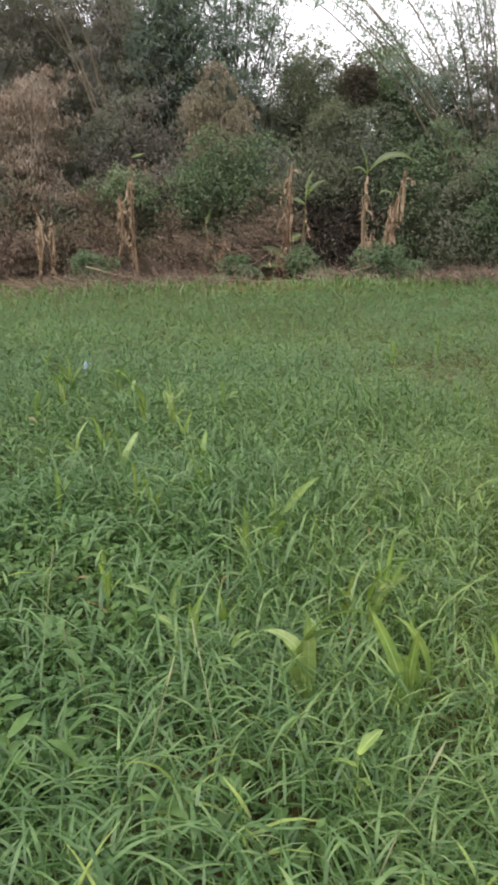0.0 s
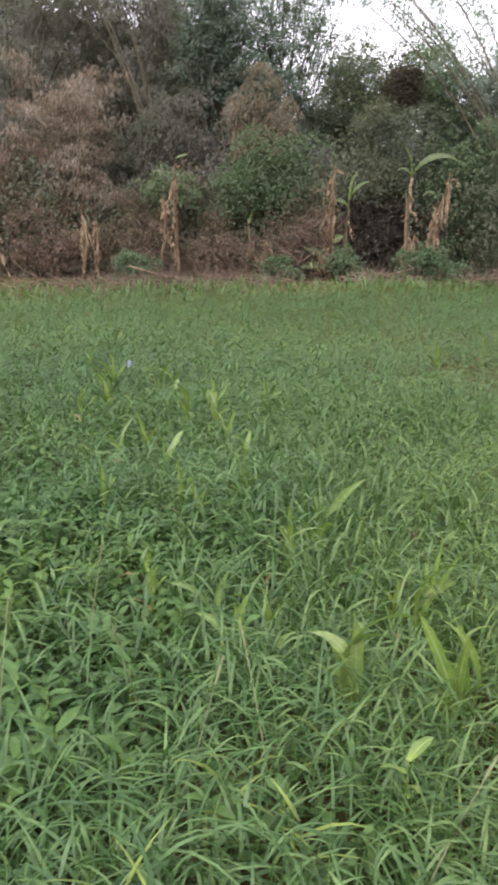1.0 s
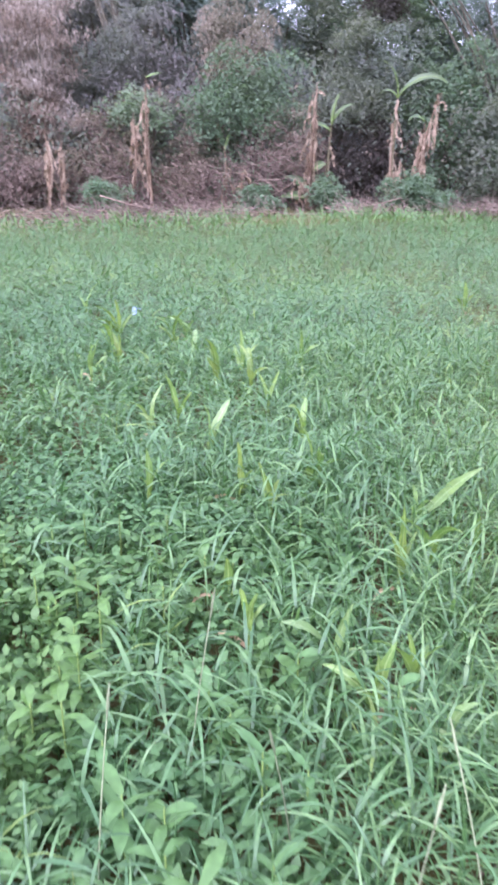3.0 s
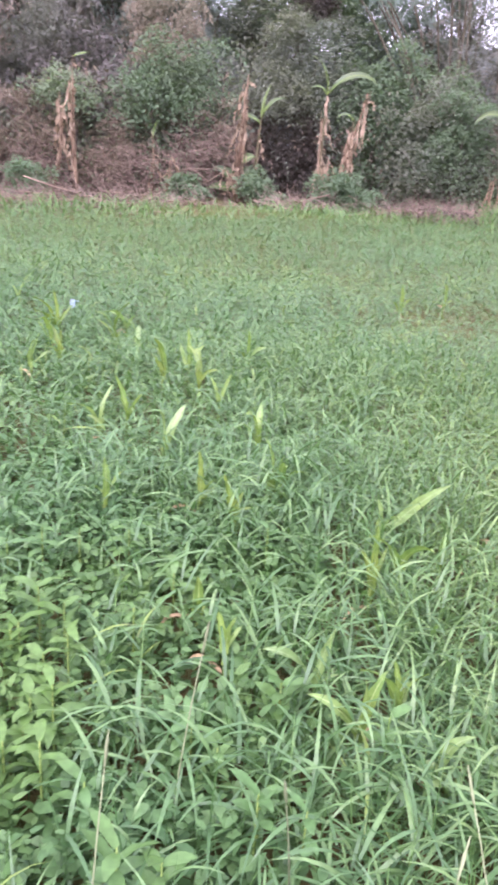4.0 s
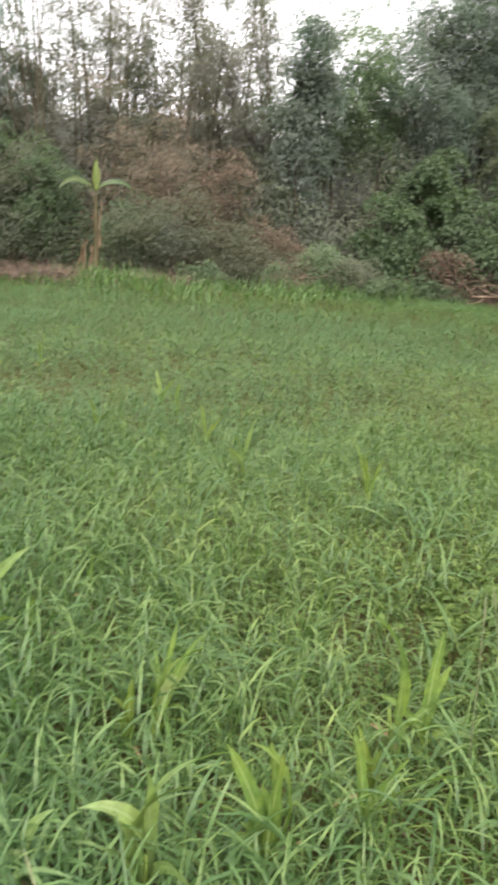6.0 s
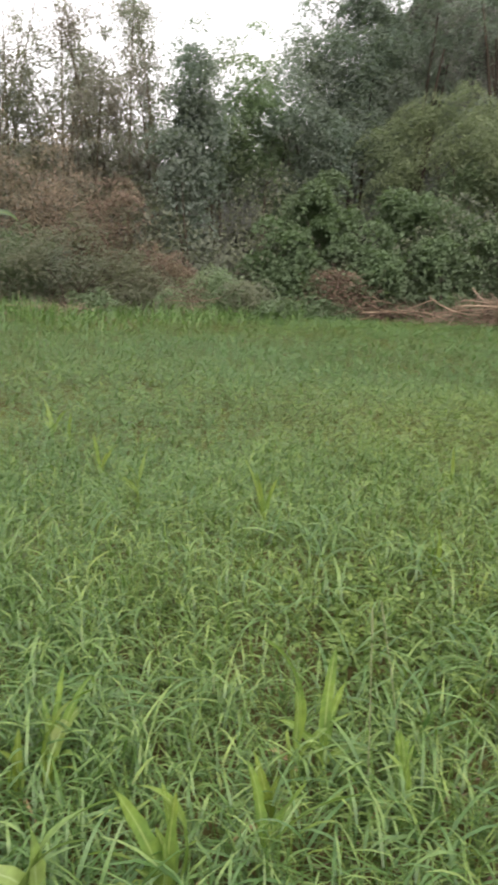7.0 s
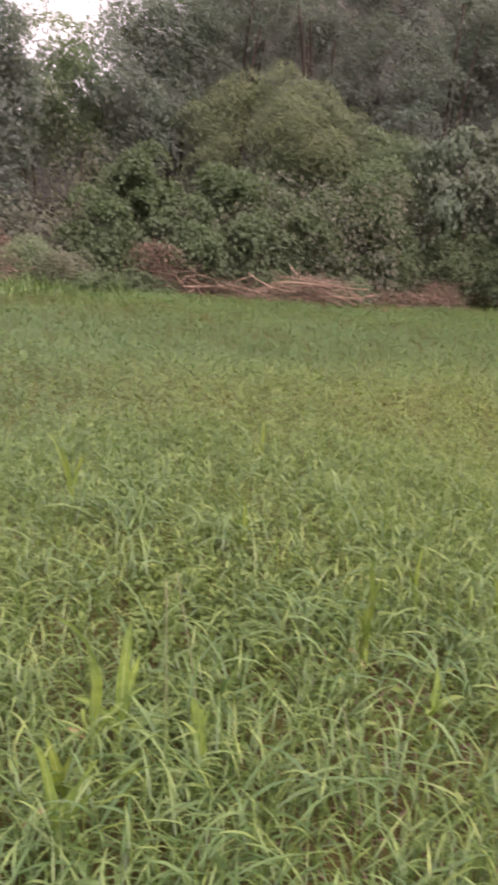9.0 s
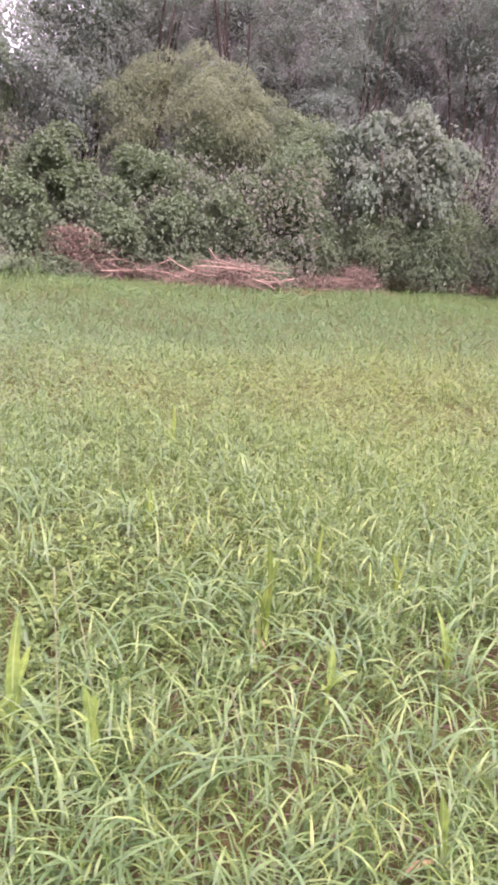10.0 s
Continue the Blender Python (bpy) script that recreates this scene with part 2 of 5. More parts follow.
def blades(base, az, length, width, rise, bend, k=4, twist=None, belly=0.35, point=2.4):
    """Many arched grass blades, each a strip of k faces."""
    n = len(base)
    s = np.linspace(0, 1, k + 1)
    e = rise[:, None] - bend[:, None] * s[None] ** 1.3
    step = (length / k)[:, None]
    out = np.concatenate([np.zeros((n, 1)), np.cumsum(np.cos(e[:, :-1]) * step, 1)], 1)
    up = np.concatenate([np.zeros((n, 1)), np.cumsum(np.sin(e[:, :-1]) * step, 1)], 1)
    mid = np.stack([base[:, 0, None] + out * np.sin(az)[:, None], base[:, 1, None] + out * np.cos(az)[:, None], base[:, 2, None] + up], -1)
    tw = (rng.normal(0, 0.5, n) if twist is None else twist)[:, None] * s[None]
    flat = np.stack([np.cos(az), -np.sin(az), 0 * az], -1)[:, None, :]
    nor = np.stack([-np.sin(e) * np.sin(az)[:, None], -np.sin(e) * np.cos(az)[:, None], np.cos(e)], -1)
    side = flat * np.cos(tw)[..., None] + nor * np.sin(tw)[..., None]
    w = width[:, None] * np.minimum(1, 0.45 + s / belly)[None] * (1 - s**point)[None] * 0.5 + 0.0004
    v = np.stack([mid - side * w[..., None], mid + side * w[..., None]], 2).reshape(n, -1, 3)
    q = np.arange(k)[:, None] * 2 + np.array([0, 1, 3, 2])[None]
    f = (np.arange(n)[:, None, None] * (2 * (k + 1)) + q[None]).reshape(-1, 4)
    al = np.repeat(np.tile(s, (n, 1)), 2, 1).ravel()
    return v.reshape(-1, 3), f, al, np.ones(len(al))


def big_leaf(base, az, length, width, rise, bend, k=10, fold=0.25, wave=0.06, roll=0.0, belly=0.3, taper=2.2, rag=0.0):
    """One broad leaf with a sunken midrib and wavy edges; three points across."""
    s = np.linspace(0, 1, k + 1)
    e = rise - bend * s**1.5
    out = np.r_[0, np.cumsum(np.cos(e[:-1]) * length / k)]
    up = np.r_[0, np.cumsum(np.sin(e[:-1]) * length / k)]
    mid = np.array(base) + np.stack([out * math.sin(az), out * math.cos(az), up], -1)
    flat = np.array([math.cos(az), -math.sin(az), 0.0])
    nor = np.stack([-np.sin(e) * math.sin(az), -np.sin(e) * math.cos(az), np.cos(e)], -1)
    tw = roll * np.minimum(1, 2.5 * s)
    side = flat * np.cos(tw)[:, None] + nor * np.sin(tw)[:, None]
    over = np.cross(side, np.gradient(mid, axis=0))
    over /= np.linalg.norm(over, axis=1)[:, None] + 1e-9
    w = 0.5 * width * np.minimum(1, 0.3 + s / belly * 0.7) * (1 - s**taper) + 0.001
    ripple = wave * width * np.stack([np.sin(s * 13 + az * 3), np.sin(s * 11 + 2 + az)], -1)
    wl_, wr_ = w * (1 - rag * rng.random(k + 1)), w * (1 - rag * rng.random(k + 1))
    left = mid - side * wl_[:, None] + over * (fold * w + ripple[:, 0])[:, None]
    right = mid + side * wr_[:, None] + over * (fold * w + ripple[:, 1])[:, None]
    v = np.stack([left, mid, right], 1).reshape(-1, 3)
    f = [(3 * i + c, 3 * i + c + 1, 3 * i + c + 4, 3 * i + c + 3) for i in range(k) for c in (0, 1)]
    return v, np.array(f), np.repeat(s, 3), np.tile([1.0, 0.0, 1.0], k + 1)


def tube(path, radii, sides=7, knobs=0.0):
    """A tapering tube along points, closed at its ends."""
    path, radii = np.asarray(path, float), np.asarray(radii, float)
    tan = np.gradient(path, axis=0)
    tan /= np.linalg.norm(tan, axis=1)[:, None] + 1e-9
    ref = np.where(np.abs(tan[:, 2:]) > 0.9, [[1.0, 0, 0]], [[0, 0, 1.0]])
    a = np.cross(tan, ref)
    a /= np.linalg.norm(a, axis=1)[:, None]
    b = np.cross(tan, a)
    th = np.arange(sides) * 2 * math.pi / sides
    r = radii[:, None] * (1 + knobs * rng.normal(0, 1, (len(path), sides)))
    ring = path[:, None] + r[..., None] * (np.cos(th)[None, :, None] * a[:, None] + np.sin(th)[None, :, None] * b[:, None])
    ring[0] = path[0] + (ring[0] - path[0])
    v = np.concatenate([ring.reshape(-1, 3), path[-1:] + tan[-1:] * radii[-1] * 0.3, path[:1]])
    m, top, bot = len(path), len(path) * sides, len(path) * sides + 1
    f = [(i * sides + j, i * sides + (j + 1) % sides, (i + 1) * sides + (j + 1) % sides, (i + 1) * sides + j) for i in range(m - 1) for j in range(sides)]
    e = (m - 1) * sides
    for j in range(0, sides - sides % 2, 2):
        f.append((e + j, e + j + 1, e + (j + 2) % sides, top))
        f.append((j + 1, j, bot, (j + 2) % sides))
    al = np.r_[np.repeat(np.linspace(0, 1, m), sides), 1.0, 0.0]
    return v, np.array(f), al, np.ones(len(v))


def leaf_cloud(place, size, ratio=2.4, tilt=-0.25, loose=0.5, flat=0.9, broad=False, face=None):
    """Many small leaves at the places given: pointed blades, or folded broad leaves. face: the side, in degrees, to which they turn for light."""
    n = len(place)
    az, el = rng.uniform(0, 2 * math.pi, n), rng.normal(tilt, loose, n)
    if face is not None:
        az = np.radians(face) + rng.normal(0, 0.8, n)
    d = np.stack([np.sin(az) * np.cos(el), np.cos(az) * np.cos(el), np.sin(el)], -1)
    s = np.stack([np.cos(az), -np.sin(az), 0 * az], -1)
    nor = np.cross(s, d)
    t = rng.normal(0, flat, n)[:, None]
    s, nor = s * np.cos(t) + nor * np.sin(t), nor * np.cos(t) - s * np.sin(t)
    L = (size * rng.uniform(0.6, 1.3, n))[:, None]
    w = L / ratio * 0.5
    if not broad:
        v = np.stack([place - s * w, place + s * w, place + L * d - np.array([0, 0, 0.12]) * L], 1).reshape(-1, 3)
        return v, np.arange(3 * n).reshape(-1, 3), np.tile([0.0, 0.0, 1.0], n), np.ones(3 * n)
    mid = place + 0.45 * L * d
    v = np.stack([place, mid + s * w + nor * 0.25 * w, place + L * d - np.array([0, 0, 0.12]) * L, mid - s * w + nor * 0.25 * w], 1).reshape(-1, 3)
    f = np.arange(4 * n).reshape(-1, 4)
    return v, f, np.tile([0, 0.45, 1, 0.45], n), np.ones(4 * n)


def clumped(centre, radii, n, clumps, clump_size, hollow=0.55, low=-1.0, lobes=None):
    """Places for n leaves, gathered in drooping caps, one to a bough, over the lobes of an uneven crown."""
    centre, radii = np.array(centre, float), np.array(radii, float)
    if lobes is None:
        k = 11
        ld = rng.normal(0, 1, (k, 3))
        ld /= np.linalg.norm(ld, axis=1)[:, None]
        ld[:, 2] = rng.permutation(np.linspace(max(low, -0.95), 0.98, k))
        ld[:, :2] *= (np.sqrt(np.clip(1.02 - ld[:, 2] ** 2, 0, 1)) / (np.linalg.norm(ld[:, :2], axis=1) + 1e-6))[:, None]
        lobe, reach = ld * rng.uniform(0.5, 0.8, k)[:, None], rng.uniform(0.24, 0.46, k)
        lobe[:2], reach[:2] = lobe[:2] * 0.3, 0.55
        lobe, reach = lobe * radii, reach[:, None] * radii
        share = None
    else:
        lobe = np.array([[u, w, h] for u, w, h, r in lobes], float)
        reach = np.array([[r, 0.8 * r, 0.75 * r] for u, w, h, r in lobes], float)
        share = reach[:, 0] ** 2 / np.sum(reach[:, 0] ** 2)
    d = rng.normal(0, 1, (clumps, 3))
    d /= np.linalg.norm(d, axis=1)[:, None]
    j = rng.choice(len(lobe), clumps, p=share)
    c = lobe[j] + d * rng.uniform(hollow, 1.0, clumps)[:, None] * reach[j]
    if lobes is None:
        c[:, 2] *= np.where(c[:, 2] > 0, 0.97 * radii[2] / max(c[:, 2].max(), 1e-3), 1.0)
    own = clump_size * rng.uniform(0.75, 1.8, clumps)
    pick = rng.choice(clumps, n, p=own**2 / np.sum(own**2))
    q, th = np.sqrt(rng.random(n)), rng.uniform(0, 2 * math.pi, n)
    q = q * (1 + 0.28 * np.sin(3 * th + 7 * pick) + 0.16 * np.sin(7 * th + 3 * pick)) + 0.12 * rng.exponential(1, n)
    h = 0.35 - 0.75 * q**2 + rng.normal(0, 0.13, n)
    p = centre + c[pick] + np.stack([q * np.cos(th), q * np.sin(th), np.maximum(h, -1.3)], -1) * own[pick][:, None]
    p[:, 2] = np.maximum(p[:, 2], 0.06 + 0.1 * rng.random(n))
    return p


def tangle(place, length, thick, k=3, lift=0.3):
    """Thin crooked twigs, three-sided, starting at the places given."""
    n = len(place)
    az, el = rng.uniform(0, 2 * math.pi, n), rng.normal(lift, 0.5, n)
    L = length * rng.uniform(0.5, 1.4, n)
    pts, p = [place], place
    for i in range(k):
        d = np.stack([np.sin(az) * np.cos(el), np.cos(az) * np.cos(el), np.sin(el)], -1)
        p = p + d * (L / k)[:, None]
        p[:, 2] = np.maximum(p[:, 2], 0.02)
        pts.append(p)
        az, el = az + rng.normal(0, 0.35, n), el + rng.normal(-0.15, 0.3, n)
    pts = np.stack(pts, 1)
    th = np.arange(3) * 2 * math.pi / 3
    r = thick * np.linspace(1, 0.35, k + 1)
    off = np.stack([np.cos(th), np.sin(th), 0.7 * np.sin(th + 1)], -1)
    v = (pts[:, :, None] + r[None, :, None, None] * off[None, None]).reshape(-1, 3)
    q = np.array([(i * 3 + j, i * 3 + (j + 1) % 3, i * 3 + 3 + (j + 1) % 3, i * 3 + 3 + j) for i in range(k) for j in range(3)])
    f = (np.arange(n)[:, None, None] * 3 * (k + 1) + q[None]).reshape(-1, 4)
    return v, f, np.zeros(len(v)), np.ones(len(v))


def ripple(x, y, seed, scale):
    """A smooth uneven field in about -1 to 1."""
    r = np.random.default_rng(seed)
    total = 0
    for i in range(5):
        a, f, p = r.uniform(0, 2 * math.pi), scale * r.uniform(0.6, 2.2), r.uniform(0, 6.3)
        total = total + np.sin((x * math.cos(a) + y * math.sin(a)) * f + p)
    return total / 3.2


# ---- the ground ----
EDGE_AT = [-40, -20, -8, -2, 7, 13, 20, 25, 33, 36, 40.5, 44, 48, 52, 56, 62, 66, 72, 120, 320]
EDGE_R = [15.0, 14.4, 14.6, 15.2, 16.0, 17.2, 17.8, 16.0, 17.0, 18.4, 19.8, 20.6, 20.9, 20.6, 19.9, 22.2, 24.2, 26.6, 26.0, 15.0]


def edge(bearing):
    return np.interp(bearing, EDGE_AT, EDGE_R)


def ground_z(x, y):
    return 0.035 * ripple(x, y, 3, 1.1) + 0.02 * ripple(x, y, 4, 4.0)


def make_ground():
    u = np.linspace(-1, 1, 161)
    g = np.sinh(u * 6.2) / math.sinh(6.2) * 900
    X, Y = np.meshgrid(g, g + 6, indexing="ij")
    Z = ground_z(X, Y) * np.clip(60 / (np.hypot(X, Y) + 1), 0, 1)
    v = np.stack([X, Y, Z], -1).reshape(-1, 3)
    i, j = np.meshgrid(np.arange(160), np.arange(160), indexing="ij")
    a = (i * 161 + j).ravel()
    f = np.stack([a, a + 161, a + 162, a + 1], -1)
    tagged(new("ground", raw_mesh("ground", v, f, SOIL, smooth=True)), "bare brown soil with leaf litter under the grass", "ground", "", "structure")


make_ground()


# ---- the field: grass, weeds ----
def scatter(density, r0, r1, b0=-40.0, b1=92.0, stop=True):
    """Places spread over a fan of the field, at so many on a square metre."""
    n = int(density * radians(b1 - b0) * (r1**2 - r0**2) / 2)
    soft = min(0.12 * r0, 0.9)
    n = int(n * ((r1 + soft) ** 2 - max(r0 - 2 * soft, 0) ** 2) / (r1**2 - r0**2))
    b, r = rng.uniform(b0, b1, n), np.sqrt(rng.uniform(max(r0 - 2 * soft, 0) ** 2, (r1 + soft) ** 2, n))
    shift = r + rng.uniform(-1, 1, n) * np.where(r < 0.5 * (r0 + r1), soft, 0.12 * min(r1, 7.5))
    b, r = b[(shift > r0) & (shift < r1)], r[(shift > r0) & (shift < r1)]
    n = len(r)
    if stop:
        keep = r < edge(b) + rng.normal(0, 0.25, n)
        b, r = b[keep], r[keep]
    x, y = r * np.sin(np.radians(b)), r * np.cos(np.radians(b))
    return np.stack([x, y, ground_z(x, y) - 0.01], -1)


BARE = [(2.25, 1.95, 0.78), (2.25, 1.0, 0.42), (-0.45, 2.3, 0.55), (0.05, 2.45, 0.4), (-0.5, 1.75, 0.5), (2.7, 0.6, 0.4), (0.55, 1.0, 0.18), (-1.6, 4.4, 0.7), (2.2, 7.1, 0.8), (-0.95, 3.2, 0.6)]


def openness(p):
    """How bare of grass a place is: 0 in full grass, to 1."""
    o = np.zeros(len(p))
    for x, y, r in BARE:
        o = np.maximum(o, np.exp(-((p[:, 0] - x) ** 2 + (p[:, 1] - y) ** 2) / r**2))
    return o * np.clip(1.6 - np.hypot(p[:, 0], p[:, 1]) / 6.5, 0.45, 1)


def yellowness(p):
    """How much of the grass at a place has turned yellow."""
    a = np.exp(-(((p[:, 0] - 7.6) / 2.6) ** 2 + ((p[:, 1] - 3.2) / 1.3) ** 2)) + 0.6 * np.exp(-(((p[:, 0] - 5.2) / 1.8) ** 2 + ((p[:, 1] - 1.9) / 0.9) ** 2))
    right = np.clip((p[:, 0] - 0.7) / 1.1, 0, 1) * np.clip((5.5 - p[:, 1]) / 3.5, 0, 1)
    return 0.5 * a + 0.05 + 0.1 * right + 0.1 * ripple(p[:, 0], p[:, 1], 12, 0.7)


def warmth(p):
    """How far the green of the grass leans to yellow at a place, 0 to 1."""
    near = np.clip((p[:, 0] - 0.3) / 1.3, 0, 1) * np.clip((5.6 - p[:, 1]) / 4.0, 0, 1) * np.clip((9.0 - np.hypot(p[:, 0], p[:, 1])) / 5.5, 0, 1)
    patch = 1.2 * np.exp(-(((p[:, 0] - 6.6) / 3.6) ** 2 + ((p[:, 1] - 4.0) / 2.1) ** 2)) + np.exp(-(((p[:, 0] - 5.0) / 2.0) ** 2 + ((p[:, 1] - 1.9) / 1.2) ** 2))
    return np.clip(near + 0.8 * patch + 0.12 * ripple(p[:, 0], p[:, 1], 14, 0.9), 0, 1)


def grass(density, r0, r1, leaves, k, wide, tall, b0=-40.0, b1=92.0, stems=True, level=0.0):
    """Tillers of grass: a thin stalk and a few arching leaves on it. Returns the chunks of green and of yellowing grass."""
    p = scatter(density, r0, r1, b0, b1)
    left = (0.6 + 0.28 * np.clip((3.4 - np.hypot(p[:, 0], p[:, 1])) / 0.6, 0, 1)) * np.clip((0.25 + 0.2 * (p[:, 1] < 2.2) - p[:, 0] + 0.2 * ripple(p[:, 0], p[:, 1], 25, 1.8)) / 0.5, 0, 1) * np.clip((5.6 - np.hypot(p[:, 0], p[:, 1])) / 1.2, 0, 1) * np.clip((p[:, 1] - 0.95) / 0.3, 0.15, 1)
    keep = rng.random(len(p)) > np.maximum(0.9 * openness(p), left) + 0.25 * np.clip(ripple(p[:, 0], p[:, 1], 21, 2.6) - 0.25, 0, 1)
    p = p[keep]
    n = len(p)
    h = tall * (1 + 0.18 * ripple(p[:, 0], p[:, 1], 8, 1.4)) * rng.uniform(0.55, 1.2, n)
    face = rng.uniform(0, 2 * math.pi, n)
    yellow = rng.random(n) < yellowness(p)
    out = ([], [])
    warm = warmth(p)
    slim = 1.08 - 0.28 * np.clip((p[:, 0] - 0.3) / 1.2, 0, 1) * (np.hypot(p[:, 0], p[:, 1]) < 9)

    def strip(sel, base, az, length, width, rise, bend, k):
        v, f, al, _ = blades(base[sel], az[sel], length[sel], width[sel], rise[sel], bend[sel], k, None, 0.22, 1.6)
        return v, f, al, np.repeat(warm[sel], 2 * (k + 1))

    if stems:
        for i, sel in enumerate((~yellow, yellow)):
            out[i].append(strip(sel, p, face + 1.6, h * 1.05, np.full(n, 0.005 * wide), rng.uniform(1.25, 1.6, n), rng.uniform(0, 0.4, n), 2))
    for j in range(leaves):
        f = (j + rng.uniform(0.1, 1, n)) / leaves
        az = face + math.pi * (j % 2) + rng.normal(0, 0.6, n)
        b = p + np.stack([0 * f, 0 * f, h * (0.12 + 0.78 * f)], -1)
        length = (rng.uniform(0.5, 1.25, n) + 0.4 * (rng.random(n) < 0.08)) * (0.185 - 0.04 * f) * (tall / 0.3) ** 0.5
        width = wide * rng.uniform(0.005, 0.0108, n) * slim
        length = length * (0.4 + 0.6 * slim)
        rise, bend = rng.uniform(0.2 - level, 1.15 - level, n), rng.uniform(0.5, 2.0, n)
        for i, sel in enumerate((~yellow, yellow)):
            out[i].append(strip(sel, b, az, length, width, rise, bend, k))
    return out


green, yellow = [], []
for part_of in (grass(500, 0.3, 3.6, 6, 4, 1.06, 0.28), grass(420, 3.6, 6.2, 6, 3, 1.08, 0.275, -36, 88, True, 0.2), grass(300, 6.2, 9.0, 6, 2, 1.25, 0.255, -34, 85, False, 0.3), grass(300, 9.0, 12.5, 5, 1, 1.7, 0.21, -33, 82, False, 0.35), grass(225, 12.5, 25.0, 4, 1, 2.5, 0.19, -32, 80, False, 0.4)):
    green += part_of[0]
    yellow += part_of[1]
# the rest of the field, to the sides and behind
for part_of in (grass(150, 0.0, 5.0, 3, 2, 2.4, 0.29, 92, 320, False), grass(36, 5.0, 24.0, 2, 2, 4.8, 0.3, 92, 150, False), grass(36, 5.0, 15.0, 2, 2, 4.8, 0.3, 150, 320, False)):
    green += part_of[0]
    yellow += part_of[1]


def tufts():
    """Scattered tufts of longer, broader blades that arch out over the rest."""
    c = scatter(12.0, 0.5, 4.6, -38, 90)
    c = c[rng.random(len(c)) < np.where(c[:, 1] < 1.1, 1, np.clip(0.25 + c[:, 0] / 0.6, 0.2, 1))]
    k = 9
    p = np.repeat(c, k, 0) + np.concatenate([rng.normal(0, 0.05, (k * len(c), 2)), np.zeros((k * len(c), 1))], 1)
    n = len(p)
    p[:, 2] += rng.uniform(0.08, 0.24, n)
    v, f, al, _ = blades(p, rng.uniform(0, 6.28, n), rng.uniform(0.16, 0.32, n), rng.uniform(0.007, 0.013, n), rng.uniform(0.3, 1.1, n), rng.uniform(1.2, 2.4, n), 5, None, 0.25, 1.8)
    return v, f, al, np.repeat(0.25 * warmth(p), 12)


green.append(tufts())
stuff("field_grass", green, GRASS, "dense green forage grass covering the field")
stuff("yellowing_grass", yellow, GRASS_YELLOW, "yellow-green grass blades mixed into the field")


def fringe():
    """Taller coarse grass along the far margin of the field."""
    chunks = []
    for b0, b1, depth, tall, dens in ((-40, 20, 1.3, 0.36, 230), (18, 41, 1.7, 0.55, 380), (40, 92, 0.7, 0.24, 140)):
        n = int(dens * radians(b1 - b0) * 16 * depth)
        b = rng.uniform(b0, b1, n)
        r = edge(b) + 0.5 + rng.normal(0.3, 0.5, n) * depth
        x, y = r * np.sin(np.radians(b)), r * np.cos(np.radians(b))
        keep = rng.random(n) < 0.6 + 0.5 * ripple(x, y, 31, 0.9)
        base = np.stack([x, y, ground_z(x, y) + rng.uniform(0, 0.25, n) * tall], -1)[keep]
        m = len(base)
        chunks.append(blades(base, rng.uniform(0, 6.28, m), tall * rng.uniform(0.5, 1.2, m), rng.uniform(0.011, 0.025, m), rng.uniform(0.5, 1.5, m), rng.uniform(0.6, 2.4, m), 3))
    stuff("margin_grass", chunks, FRINGE, "taller coarse yellow-green grass along the field margin")


fringe()


def weeds():
    """Low broad-leaved weeds: oval leaves in whorls on short stalks, thick where the grass is thin."""
    p = np.concatenate([scatter(360, 0.4, 5.6), scatter(560, 0.9, 3.8, 44, 92), scatter(520, 0.6, 3.6, -40, 6)])
    keep = rng.random(len(p)) < 0.07 + 0.9 * openness(p) + (0.45 + 0.5 * np.clip(ripple(p[:, 0], p[:, 1], 41, 1.2), 0, 1)) * np.clip((0.35 - p[:, 0]) / 0.4, 0, 1)
    p = p[keep]
    p = p[rng.random(len(p)) > 0.65 * np.clip((p[:, 0] - 1.6) / 0.4, 0, 1) * np.clip((1.7 - p[:, 1]) / 0.4, 0, 1)]
    chunks, n = [], len(p)
    h = rng.uniform(0.05, 0.22, n)
    warm = np.clip((p[:, 0] - 0.5) / 0.8, 0, 1)

    def add(base, length, width, rise, bend, k, belly):
        v, f, al, _ = blades(base, rng.uniform(0, 6.28, n), length, width, rise, bend, k, belly=belly)
        chunks.append((v, f, al, np.repeat(warm, 2 * (k + 1))))

    add(p, h, np.full(n, 0.004), np.full(n, 1.5), rng.uniform(0, 0.3, n), 2, 0.35)
    for j in range(6):
        b = p + np.stack([0 * h, 0 * h, h * (0.35 + 0.1 * j)], -1)
        ln = rng.uniform(0.024, 0.062, n) * np.where(p[:, 0] < 0.2, 0.85, np.where(p[:, 0] > 1.1, 0.66, 1.0))
        add(b, ln, ln * rng.uniform(0.55, 0.85, n), rng.uniform(-0.1, 0.9, n), rng.uniform(0.2, 1.0, n), 2, 0.5)
    stuff("broadleaf_weeds", chunks, WEED, "low broad-leaved weeds with small oval green leaves")


weeds()


def litter():
    """Dead straw and leaf bits lying on the soil."""
    p = np.concatenate([scatter(18, 0.4, 6.0), scatter(260, 0.9, 3.4, 50, 92)])
    n = len(p)
    p[:, 2] += 0.015
    stuff("straw_litter", [blades(p, rng.uniform(0, 6.28, n), rng.uniform(0.04, 0.13, n), rng.uniform(0.004, 0.014, n), rng.uniform(0, 0.25, n), rng.uniform(0, 0.4, n), 2)], RED_DRY, "reddish brown dead straw lying under the grass")


litter()


# ---- young maize in the field ----
YOUNG = ("young maize plant with broad yellow-green leaves in the grass", MAIZE)
SMALL = ("small yellow-green maize seedling standing in the grass", MAIZE_YELLOW)
PALE = ("young maize plant with pale green arching leaves", MAIZE_PALE)


